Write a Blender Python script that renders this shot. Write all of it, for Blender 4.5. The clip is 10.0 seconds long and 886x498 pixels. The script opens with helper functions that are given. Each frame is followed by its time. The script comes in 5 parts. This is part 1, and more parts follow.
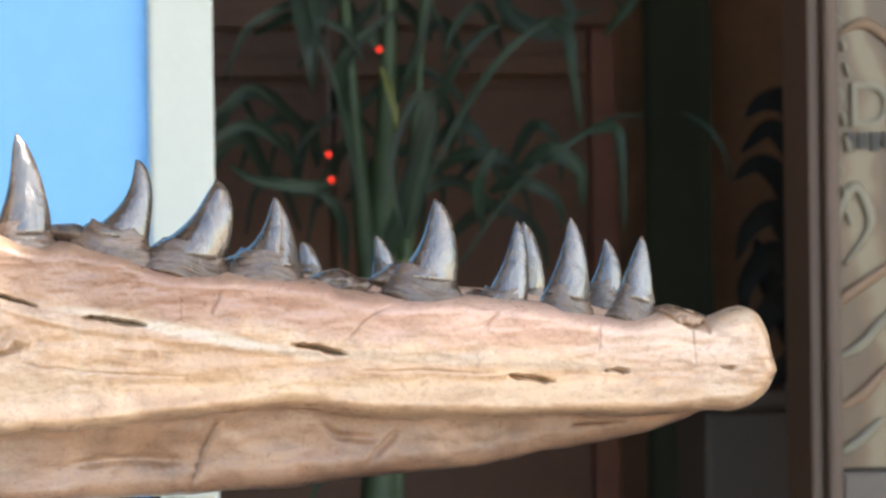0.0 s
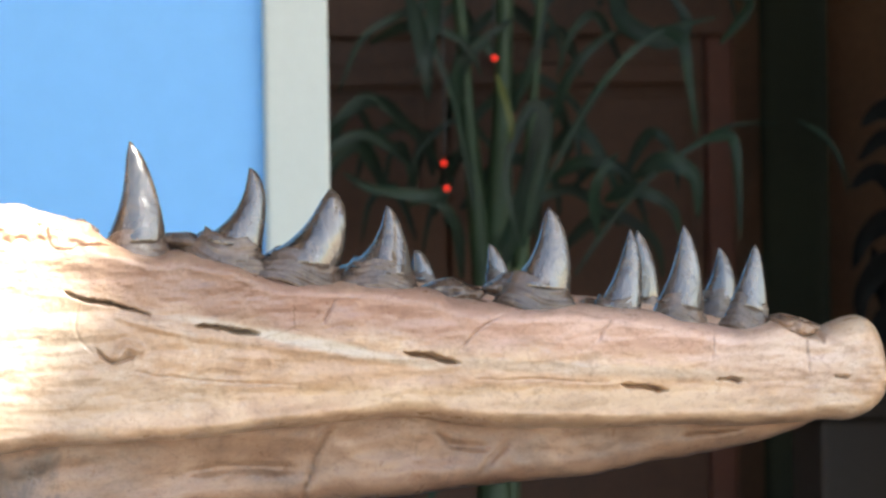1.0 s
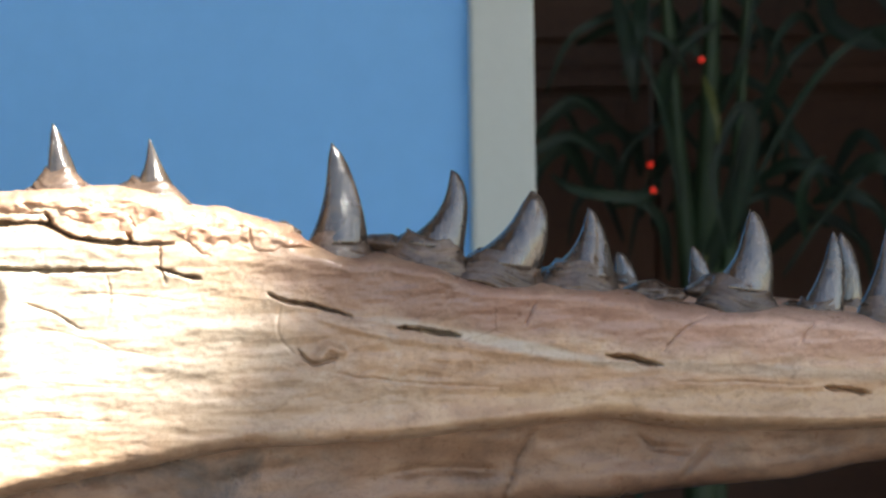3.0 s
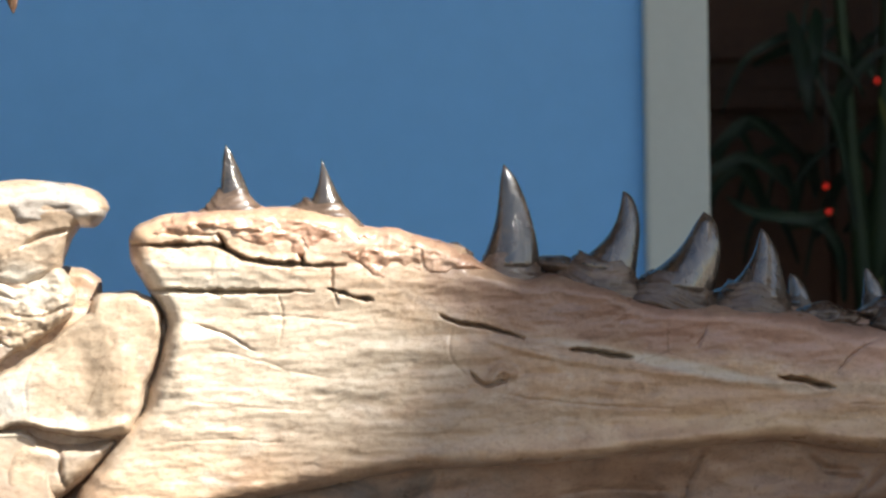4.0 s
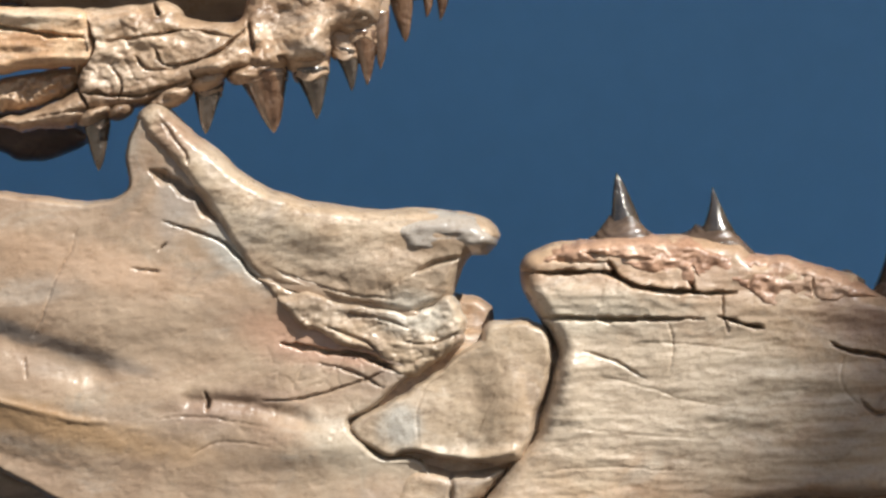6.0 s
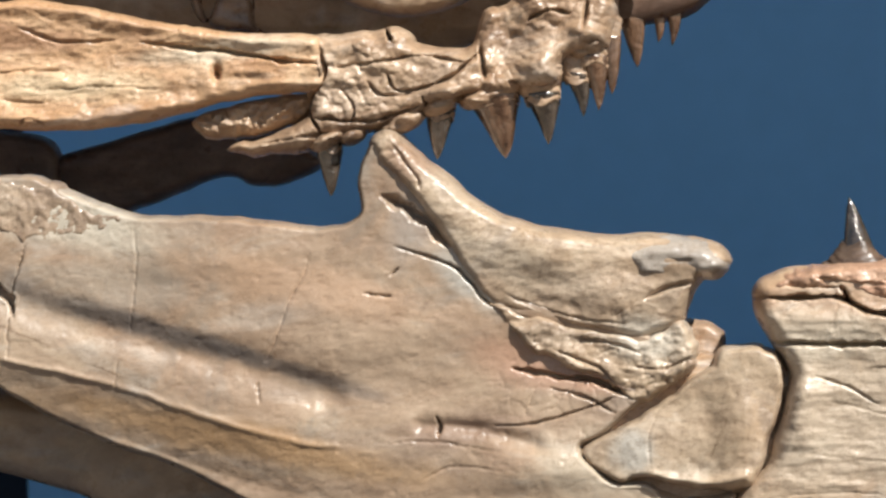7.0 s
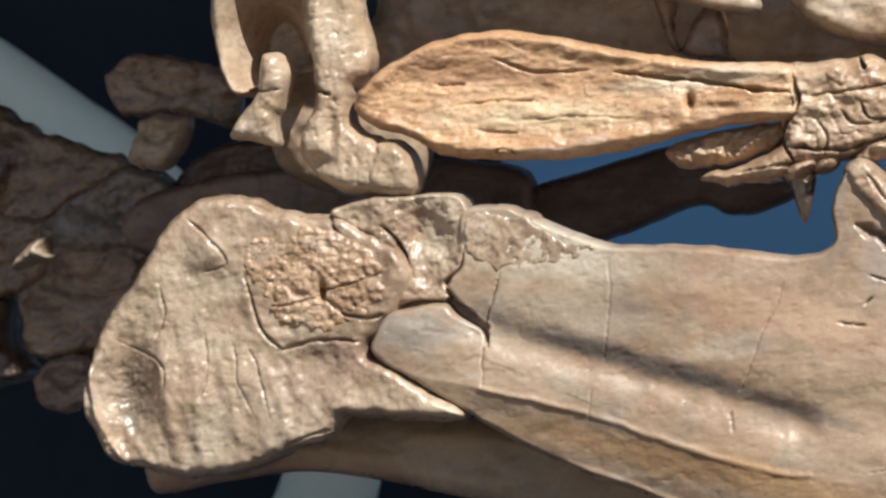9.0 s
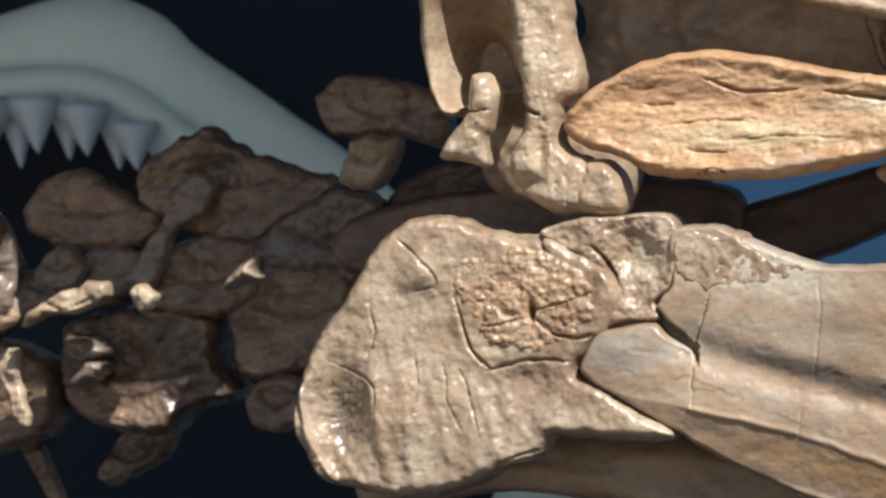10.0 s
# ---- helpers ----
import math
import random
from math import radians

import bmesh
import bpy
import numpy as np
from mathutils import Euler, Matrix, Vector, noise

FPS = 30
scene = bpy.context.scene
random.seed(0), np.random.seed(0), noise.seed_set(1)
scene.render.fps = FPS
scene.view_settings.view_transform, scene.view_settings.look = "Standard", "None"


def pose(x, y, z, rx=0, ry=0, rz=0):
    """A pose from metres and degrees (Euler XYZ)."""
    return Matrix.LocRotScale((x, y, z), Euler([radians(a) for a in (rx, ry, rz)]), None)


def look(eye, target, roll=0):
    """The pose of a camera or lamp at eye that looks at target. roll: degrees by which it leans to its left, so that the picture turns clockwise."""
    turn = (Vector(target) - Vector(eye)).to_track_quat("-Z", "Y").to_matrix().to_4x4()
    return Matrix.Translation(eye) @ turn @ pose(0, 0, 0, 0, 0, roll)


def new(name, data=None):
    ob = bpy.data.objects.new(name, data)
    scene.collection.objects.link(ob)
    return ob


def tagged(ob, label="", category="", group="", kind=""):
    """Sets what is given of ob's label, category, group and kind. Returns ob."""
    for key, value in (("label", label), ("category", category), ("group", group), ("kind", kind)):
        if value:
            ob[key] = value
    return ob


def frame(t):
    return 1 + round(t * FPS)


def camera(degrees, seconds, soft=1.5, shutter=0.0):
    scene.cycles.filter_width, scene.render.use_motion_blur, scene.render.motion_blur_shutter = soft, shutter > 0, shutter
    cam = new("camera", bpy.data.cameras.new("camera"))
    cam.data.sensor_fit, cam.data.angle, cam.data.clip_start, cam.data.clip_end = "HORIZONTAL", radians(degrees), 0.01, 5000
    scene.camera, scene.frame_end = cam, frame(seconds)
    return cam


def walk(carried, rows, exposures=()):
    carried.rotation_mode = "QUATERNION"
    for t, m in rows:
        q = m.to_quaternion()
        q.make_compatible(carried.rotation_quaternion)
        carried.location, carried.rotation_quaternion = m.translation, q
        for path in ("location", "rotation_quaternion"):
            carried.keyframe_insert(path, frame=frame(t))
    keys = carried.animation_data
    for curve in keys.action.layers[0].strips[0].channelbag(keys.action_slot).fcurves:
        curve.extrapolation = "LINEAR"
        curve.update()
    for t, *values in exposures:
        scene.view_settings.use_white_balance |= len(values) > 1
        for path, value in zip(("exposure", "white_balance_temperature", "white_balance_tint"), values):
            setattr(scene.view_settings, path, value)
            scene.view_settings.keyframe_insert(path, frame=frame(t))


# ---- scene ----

# ---------------------------------------------------------------- camera
LENS = 12.0          # a long zoom lens, panned by hand over the fossil
EYE = (0.0, -2.1626, 1.30)
DRIFT = 0.00358      # metres a second that the operator sways to the right
cam = camera(LENS, 10.0, soft=2.6)
cam.data.dof.use_dof, cam.data.dof.focus_distance, cam.data.dof.aperture_fstop = True, 2.18, 20.0   # the wall and the shop lie out of focus
PAN = [  # seconds, yaw, pitch
    (0.0, -11.444, -0.928), (0.5, -10.768, -0.882), (1.0, -9.817, -0.790), (1.5, -8.837, -0.739),
    (2.0, -8.154, -0.757), (3.5, -5.860, -0.631), (4.0, -4.463, -0.401), (4.5, -3.189, -0.230),
    (5.0, -1.960, -0.149), (5.5, -0.461, -0.085), (7.0, 4.265, 0.430), (7.5, 6.207, 0.584),
    (8.0, 7.941, 0.615), (8.5, 9.469, 0.710), (9.0, 10.875, 0.915), (9.5, 12.385, 1.112), (10.0, 13.810, 1.225),
]
ROLL = 0.8
EXPOSURES = [  # seconds, stops, kelvin, tint
    (0.0, 3.63, 6550, 6), (1.0, 3.3, 6500, 6), (2.0, 2.80, 6450, 6), (3.5, 1.95, 6300, 6), (4.5, 1.25, 6250, 6), (5.5, 0.78, 6250, 6), (7.0, 0.62, 6350, 7), (10.0, 0.55, 6350, 7)]
walk(cam, [(t, pose(EYE[0] + DRIFT * t, EYE[1], EYE[2], 90 + p, 0, y) @ pose(0, 0, 0, 0, 0, -ROLL)) for t, y, p in PAN],
     EXPOSURES)

# ---------------------------------------------------------------- light
SUN_WAY = Vector((0.50, -0.55, 0.75)).normalized()   # towards the sun
world = bpy.data.worlds.new("sky")
scene.world = world
world.use_nodes = True
wt = world.node_tree
sky = wt.nodes.new("ShaderNodeTexSky")
sky.sky_type = "NISHITA"
sky.sun_disc = False
sky.sun_elevation = math.asin(SUN_WAY.z)
sky.sun_rotation = math.atan2(SUN_WAY.x, SUN_WAY.y)
wt.nodes["Background"].inputs["Strength"].default_value = 0.047
wt.links.new(sky.outputs["Color"], wt.nodes["Background"].inputs["Color"])
sun_data = bpy.data.lights.new("sun", "SUN")
sun_data.energy, sun_data.angle, sun_data.color = 4.5, radians(0.53), (1.0, 0.975, 0.925)
sun = new("sun", sun_data)
sun.matrix_world = look(Vector((0, 0, 8)) + SUN_WAY, (0, 0, 8))


# ---------------------------------------------------------------- materials
class Nodes:
    """A small helper that wires a Principled material."""

    def __init__(self, name):
        self.mat = bpy.data.materials.new(name)
        self.mat.use_nodes = True
        self.tree = self.mat.node_tree
        self.out = self.tree.nodes["Principled BSDF"]
        self.where = self.add("ShaderNodeTexCoord").outputs["Object"]

    def add(self, kind, **values):
        node = self.tree.nodes.new(kind)
        for key, value in values.items():
            node.inputs[key.replace("_", " ")].default_value = value
        return node

    def link(self, a, b):
        self.tree.links.new(a, b)

    def scaled(self, sx, sy, sz, turn=0.0):
        m = self.add("ShaderNodeMapping")
        m.inputs["Scale"].default_value = (sx, sy, sz)
        m.inputs["Rotation"].default_value = (0, radians(turn), 0)
        self.link(self.where, m.inputs["Vector"])
        return m.outputs["Vector"]

    def noise(self, scale, detail=5.0, rough=0.6, at=None, warp=0.0):
        n = self.add("ShaderNodeTexNoise", Scale=scale, Detail=detail, Roughness=rough, Distortion=warp)
        self.link(at or self.where, n.inputs["Vector"])
        return n.outputs["Fac"]

    def ramp(self, fac, *stops):
        r = self.add("ShaderNodeValToRGB")
        el = r.color_ramp.elements
        while len(el) < len(stops):
            el.new(0.5)
        for e, (at, colour) in zip(el, stops):
            e.position = at
            e.color = (*colour, 1) if len(colour) == 3 else colour
        self.link(fac, r.inputs["Fac"])
        return r.outputs["Color"]

    def mix(self, fac, a, b, how="MIX"):
        m = self.tree.nodes.new("ShaderNodeMix")
        m.data_type, m.blend_type = "RGBA", how
        for value, i in ((fac, 0), (a, 6), (b, 7)):
            if isinstance(value, (int, float)):
                m.inputs[i].default_value = value
            elif isinstance(value, tuple):
                m.inputs[i].default_value = (*value, 1)
            else:
                self.link(value, m.inputs[i])
        return m.outputs[2]

    def bump(self, height, strength, distance, before=None):
        b = self.add("ShaderNodeBump", Strength=strength, Distance=distance)
        self.link(height, b.inputs["Height"])
        if before:
            self.link(before, b.inputs["Normal"])
        return b.outputs["Normal"]

    def done(self, colour=None, rough=None, normal=None, **values):
        for socket, value in (("Base Color", colour), ("Roughness", rough), ("Normal", normal)):
            if value is None:
                continue
            if isinstance(value, tuple):
                self.out.inputs[socket].default_value = (*value, 1)
            elif isinstance(value, (int, float)):
                self.out.inputs[socket].default_value = value
            else:
                self.link(value, self.out.inputs[socket])
        for key, value in values.items():
            self.out.inputs[key.replace("_", " ")].default_value = value
        return self.mat


def bone_material(name, dark, mid, light, stain, grain=(14, 40, 70), turn=0.0, rough=0.36, pits=0.5, stained=0.5, bleach=0.3, fibre=0.6, coat=0.3, mottled=0.5, dents=0.16, patches=()):
    """Lacquered fossil bone: blotches, streaks along the bone, stains, bleached patches, hairline cracks and pits.
    patches: (x, z, half width, half height, turn, colour, amount), mineral stains with ragged edges, some with light or
    shade in their colour, in millimetres and degrees."""
    n = Nodes(name)
    streak = n.noise(1.0, 7, 0.7, n.scaled(*grain, turn), 0.5)
    blotch = n.noise(17.0, 5, 0.65, warp=0.8)
    fine = n.noise(380.0, 4, 0.7)
    base = n.ramp(n.mix(0.12 + 0.4 * fibre, blotch, streak), (0.32, dark), (0.50, mid), (0.66, light))
    patch = n.ramp(n.noise(11.0, 6, 0.66, warp=1.3), (0.54, (0, 0, 0)), (0.68, (stained,) * 3))
    col = n.mix(patch, base, stain)
    pale = n.ramp(n.noise(19.0, 6, 0.68, n.scaled(0.7, 1, 1.5, turn), 1.0), (0.55, (0, 0, 0)), (0.70, (bleach,) * 3))
    col = n.mix(pale, col, tuple(min(0.72, 0.25 + 0.75 * c) for c in light[:1] * 2 + (light[0] * 0.9,)))
    tint = n.ramp(n.noise(6.5, 5, 0.62, n.scaled(0.8, 1, 1.4, turn), 1.4), (0.30, (0.78, 0.74, 0.72)), (0.43, (1.0, 0.92, 0.86)), (0.52, (1.04, 1.0, 0.95)), (0.63, (0.88, 0.86, 0.86)), (0.75, (1.08, 1.03, 0.96)))
    col = n.mix(0.85, col, n.mix(1.0, col, tint, "MULTIPLY"))
    if patches:
        ragged = n.noise(28.0, 6, 0.7, warp=0.6)
    for px, pz, rx, rz, tilt, colour, amount in patches:
        off = n.add("ShaderNodeVectorMath")
        off.operation = "SUBTRACT"
        n.link(n.where, off.inputs[0])
        off.inputs[1].default_value = (px / 1000, 0, pz / 1000)
        m = n.add("ShaderNodeMapping")
        m.vector_type = "TEXTURE"
        m.inputs["Rotation"].default_value = (0, -radians(tilt), 0)
        m.inputs["Scale"].default_value = (rx / 1000, 1e3, rz / 1000)
        n.link(off.outputs["Vector"], m.inputs["Vector"])
        far = n.add("ShaderNodeVectorMath")
        far.operation = "LENGTH"
        n.link(m.outputs["Vector"], far.inputs[0])
        edge = n.add("ShaderNodeMath")
        edge.operation = "MULTIPLY_ADD"
        n.link(ragged, edge.inputs[0])
        edge.inputs[1].default_value = 1.3
        n.link(far.outputs["Value"], edge.inputs[2])
        share = n.add("ShaderNodeMapRange", From_Min=1.0, From_Max=1.8, To_Min=amount, To_Max=0.0)
        share.interpolation_type = "SMOOTHSTEP"
        n.link(edge.outputs["Value"], share.inputs["Value"])
        col = n.mix(share.outputs["Result"], col, colour)
    mottle = n.ramp(n.noise(75.0, 6, 0.75, n.scaled(0.8, 1, 1.6, turn), 0.8), (0.34, (0.50, 0.45, 0.41)), (0.50, (1, 1, 1)))
    col = n.mix(mottled, col, n.mix(1.0, col, mottle, "MULTIPLY"))
    speck = n.ramp(fine, (0.33, (0.60, 0.55, 0.51)), (0.47, (1, 1, 1)))
    col = n.mix(pits, col, n.mix(1.0, col, speck, "MULTIPLY"))
    crack = n.add("ShaderNodeTexVoronoi", Scale=1.0)
    crack.feature = "DISTANCE_TO_EDGE"
    warped = n.mix(0.06, n.scaled(grain[0] * 0.9, grain[1] * 0.5, grain[2] * 0.45, turn), n.add("ShaderNodeTexNoise", Scale=60.0).outputs["Color"])
    n.link(warped, crack.inputs["Vector"])
    line = n.ramp(crack.outputs["Distance"], (0.0, (0.5, 0.44, 0.38)), (0.012, (1, 1, 1)))
    gate = n.ramp(n.noise(24.0, 3), (0.56, (0, 0, 0)), (0.66, (0.8, 0.8, 0.8)))
    col = n.mix(gate, col, n.mix(1.0, col, line, "MULTIPLY"))
    shine = n.ramp(n.noise(70.0, 4), (0.35, (rough - 0.10,) * 3), (0.68, (rough + 0.25,) * 3))
    normal = n.bump(n.noise(1.0, 6, 0.72, n.scaled(grain[0] * 6, grain[1] * 5, grain[2] * 5, turn), 0.6), 0.10 + 0.35 * fibre, 0.0018)
    normal = n.bump(n.noise(70.0, 3, 0.5), dents, 0.002, normal)
    normal = n.bump(n.noise(190.0, 6, 0.75, n.scaled(0.7, 1, 1.4, turn), 0.4), 0.22, 0.0010, normal)
    normal = n.bump(fine, 0.2, 0.0006, normal)
    return n.done(col, shine, normal, Coat_Weight=coat, Coat_Roughness=0.24)


TAN = bone_material("tan_bone", (0.311, 0.197, 0.124), (0.462, 0.313, 0.204), (0.602, 0.445, 0.302), (0.25, 0.16, 0.12), stained=0.35, bleach=0.3, fibre=0.28, patches=(
    # the first patch pales the rear: bone colour plus a painted sunlit tone
    (70, 1228, 150, 62, 0, (0.50, 0.405, 0.305), 0.75), (60, 1270, 60, 14, 0, (0.58, 0.50, 0.39), 0.5),
    (250, 1252, 100, 24, -11, (0.26, 0.15, 0.108), 0.9), (360, 1238, 100, 20, -8, (0.36, 0.21, 0.155), 0.9), (470, 1226, 95, 18, -4, (0.56, 0.36, 0.28), 0.85),
    (560, 1210, 55, 16, 0, (0.58, 0.44, 0.36), 0.65), (300, 1224, 90, 4, -12, (0.52, 0.46, 0.38), 0.7), (440, 1207, 130, 4, -4, (0.50, 0.44, 0.37), 0.4),
    (420, 1192, 190, 8, -2, (0.50, 0.345, 0.205), 0.6), (200, 1195, 90, 14, 6, (0.42, 0.30, 0.20), 0.6)))
# black stains, and a darker tone painted for the shade under the dentary
STAINED_SHADED = bone_material("stained_shaded_bone", (0.15, 0.092, 0.062), (0.28, 0.175, 0.118), (0.40, 0.27, 0.185), (0.075, 0.056, 0.046), stained=0.9, bleach=0.1, fibre=0.5)
PALE = bone_material("pale_bone", (0.287, 0.202, 0.133), (0.450, 0.339, 0.237), (0.589, 0.481, 0.369), (0.27, 0.22, 0.18), pits=0.65, stained=0.75, bleach=0.2, fibre=0.35, mottled=0.65, patches=(
    (-95, 1305, 60, 16, -25, (0.46, 0.37, 0.28), 0.5), (-60, 1285, 36, 12, -10, (0.42, 0.29, 0.19), 0.5), (-30, 1270, 26, 14, 0, (0.60, 0.54, 0.45), 0.6),
    (-150, 1362, 16, 14, 0, (0.33, 0.20, 0.13), 0.65), (10, 1228, 16, 30, 0, (0.40, 0.29, 0.19), 0.5), (-40, 1212, 14, 14, 0, (0.48, 0.46, 0.42), 0.6)))
PLATE = bone_material("smooth_bone", (0.270, 0.188, 0.128), (0.372, 0.268, 0.188), (0.446, 0.339, 0.246), (0.21, 0.185, 0.155),
                      grain=(7, 30, 34), turn=-14, pits=0.25, rough=0.30, stained=0.6, bleach=0.25, fibre=0.10, mottled=0.3, dents=0.10, patches=(
                      # the dark grey streaks hold the groove's shade as well as its stain
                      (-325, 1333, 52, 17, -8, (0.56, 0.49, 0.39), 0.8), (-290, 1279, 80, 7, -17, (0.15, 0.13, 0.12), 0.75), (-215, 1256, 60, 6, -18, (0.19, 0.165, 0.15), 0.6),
                      (-120, 1300, 34, 12, -40, (0.50, 0.47, 0.42), 0.6), (-205, 1298, 75, 16, -10, (0.45, 0.29, 0.185), 0.8), (-80, 1256, 50, 16, -10, (0.43, 0.25, 0.165), 0.85),
                      (-170, 1262, 70, 20, -12, (0.43, 0.31, 0.215), 0.5), (-395, 1292, 26, 12, 0, (0.36, 0.34, 0.31), 0.55), (-300, 1300, 46, 14, -10, (0.37, 0.30, 0.235), 0.5),
                      (-250, 1222, 120, 12, -12, (0.40, 0.24, 0.12), 0.85), (-120, 1225, 40, 10, 5, (0.25, 0.16, 0.115), 0.6), (-50, 1205, 50, 24, 0, (0.60, 0.50, 0.38), 0.6), (-150, 1330, 16, 30, -20, (0.28, 0.25, 0.23), 0.5)))
KNOB = bone_material("lumpy_bone", (0.237, 0.163, 0.113), (0.382, 0.282, 0.201), (0.527, 0.423, 0.325), (0.19, 0.13, 0.09),
                     grain=(45, 45, 30), rough=0.25, pits=0.6, stained=0.75, bleach=0.1, fibre=0.3, mottled=0.6, dents=0.12, patches=(
                     # the first patch puts the shade of the pit into the colour
                     (-545, 1262, 12, 24, 0, (0.13, 0.10, 0.075), 0.75), (-455, 1268, 26, 22, 0, (0.37, 0.26, 0.19), 0.6), (-510, 1325, 30, 24, 0, (0.44, 0.36, 0.27), 0.5),
                     (-525, 1300, 30, 22, 0, (0.42, 0.32, 0.23), 0.5), (-505, 1240, 16, 24, 0, (0.55, 0.47, 0.36), 0.5), (-384, 1340, 12, 18, 0, (0.50, 0.42, 0.31), 0.6), (-430, 1280, 20, 14, 0, (0.33, 0.22, 0.165), 0.6)))
ORANGE = bone_material("ochre_bone", (0.371, 0.209, 0.113), (0.580, 0.363, 0.208), (0.756, 0.541, 0.355), (0.36, 0.18, 0.09),
                       grain=(16, 40, 80), rough=0.30, pits=0.8, stained=0.5, patches=(
                       (-360, 1428, 50, 9, -4, (0.34, 0.18, 0.10), 0.7), (-330, 1402, 60, 10, 0, (0.66, 0.52, 0.34), 0.65), (-375, 1391, 40, 6, 8, (0.55, 0.33, 0.18), 0.6), (-245, 1420, 60, 7, 5, (0.66, 0.55, 0.41), 0.7)))
RUSTY = bone_material("rusty_bone", (0.240, 0.146, 0.089), (0.430, 0.293, 0.189), (0.619, 0.473, 0.347), (0.15, 0.085, 0.05),
                      grain=(40, 40, 60), rough=0.30, pits=0.9, stained=0.85)
PINK = bone_material("pink_crust", (0.292, 0.160, 0.100), (0.447, 0.271, 0.180), (0.568, 0.385, 0.272), (0.28, 0.14, 0.085),
                     grain=(40, 40, 60), pits=0.8, fibre=0.4)
ASH = bone_material("ash_bone", (0.30, 0.26, 0.225), (0.43, 0.385, 0.335), (0.60, 0.56, 0.51), (0.22, 0.20, 0.185), rough=0.24, pits=0.5, fibre=0.2)
# dark brown bone, with the shade of the skull's far side in its colour
SHADED_DARK = bone_material("shaded_dark_bone", (0.085, 0.050, 0.036), (0.17, 0.105, 0.076), (0.28, 0.18, 0.13), (0.05, 0.034, 0.025), bleach=0.0)
BROWN = bone_material("brown_bone", (0.13, 0.080, 0.053), (0.27, 0.175, 0.118), (0.44, 0.31, 0.215), (0.06, 0.043, 0.034), rough=0.2, bleach=0.1, coat=0.5, stained=0.8)
GREYBONE = bone_material("grey_bone", (0.138, 0.108, 0.086), (0.242, 0.194, 0.160), (0.363, 0.302, 0.250), (0.07, 0.055, 0.045), rough=0.2, bleach=0.15, coat=0.5, stained=0.8)


def enamel_material(name, dark, light, rough=0.11):
    n = Nodes(name)
    streak = n.noise(1.0, 5, 0.6, n.scaled(160, 160, 24))
    col = n.ramp(streak, (0.3, dark), (0.72, light))
    shine = n.ramp(n.noise(90.0, 3), (0.3, (rough - 0.06,) * 3), (0.7, (rough + 0.16,) * 3))
    wrinkle = n.noise(1.0, 4, 0.55, n.scaled(75, 75, 60), 0.8)
    normal = n.bump(n.noise(1.0, 3, 0.5, n.scaled(260, 260, 30)), 0.35, 0.0012)
    return n.done(col, shine, n.bump(wrinkle, 0.85, 0.0045, normal), Coat_Weight=0.9, Coat_IOR=1.7, Coat_Roughness=0.14, Specular_IOR_Level=0.9, Specular_Tint=(1.0, 0.92, 0.83, 1.0))


ENAMEL = enamel_material("grey_enamel", (0.020, 0.015, 0.011), (0.10, 0.073, 0.055), 0.15)
BROWN_ENAMEL = enamel_material("brown_enamel", (0.055, 0.026, 0.015), (0.26, 0.145, 0.085), 0.14)
COLLAR = bone_material("tooth_base", (0.045, 0.032, 0.025), (0.11, 0.077, 0.058), (0.25, 0.175, 0.13), (0.035, 0.027, 0.023),
                       grain=(60, 60, 120), rough=0.2, coat=0.5, bleach=0.0, dents=0.5)


def plain_material(name, colour, rough=0.6, blotch=0.12, scale=6.0, **values):
    n = Nodes(name)
    lo, hi = [tuple(min(1.0, c * k) for c in colour) for k in (1 - blotch, 1 + blotch)]
    col = n.ramp(n.mix(0.3, n.noise(scale, 4), n.noise(scale * 22, 3)), (0.35, lo), (0.65, hi))
    return n.done(col, rough, n.bump(n.noise(scale * 40, 4), 0.15, 0.001), **values)


BLUE = plain_material("blue_paint", (0.215, 0.525, 0.96), 0.55, 0.05, 2.0)
NAVY = plain_material("navy_cloth", (0.010, 0.020, 0.040), 0.85, 0.2, 5.0)
WHITE = plain_material("white_paint", (0.60, 0.63, 0.58), 0.5, 0.04)
PLASTER = plain_material("white_cast", (0.80, 0.93, 0.90), 0.5, 0.05)
TOOTHCAST = plain_material("blue_white_cast", (0.66, 0.78, 0.90), 0.35, 0.08)
WOOD = plain_material("brown_wood", (0.090, 0.033, 0.013), 0.6, 0.35)
DOORWOOD = plain_material("door_frame_paint", (0.075, 0.042, 0.027), 0.5, 0.15)
GROUND = plain_material("bounce_ground", (0.24, 0.185, 0.135), 0.85, 0.15)
FABRIC = plain_material("awning_fabric", (0.45, 0.42, 0.38), 0.9, 0.08)
STEEL = plain_material("steel", (0.35, 0.35, 0.36), 0.35, 0.1, Metallic=1.0)
LEAF = plain_material("leaf", (0.008, 0.023, 0.010), 0.62, 0.6, 14.0)
STALK = plain_material("stalk", (0.030, 0.055, 0.022), 0.6, 0.4, 14.0)

LIGHTWOOD = plain_material("light_brown_wood", (0.20, 0.095, 0.045), 0.6, 0.3)
RUST = plain_material("red_wood", (0.12, 0.030, 0.012), 0.5, 0.3)
OLIVE = plain_material("olive_cloth", (0.018, 0.021, 0.008), 0.8, 0.3)
TAUPE = plain_material("taupe_paint", (0.10, 0.082, 0.07), 0.6, 0.12)
BLACK = plain_material("black_plastic", (0.012, 0.011, 0.011), 0.5, 0.2)
YELLOW = plain_material("yellowing_leaf", (0.10, 0.11, 0.03), 0.6, 0.3, 14.0)
# near-black leaf: the palm's silhouette is put into the colour
SILHOUETTE = plain_material("silhouette_leaf", (0.004, 0.004, 0.003), 0.8, 0.4, 14.0)
CREAM = plain_material("cream_paint", (0.18, 0.16, 0.115), 0.5, 0.1)
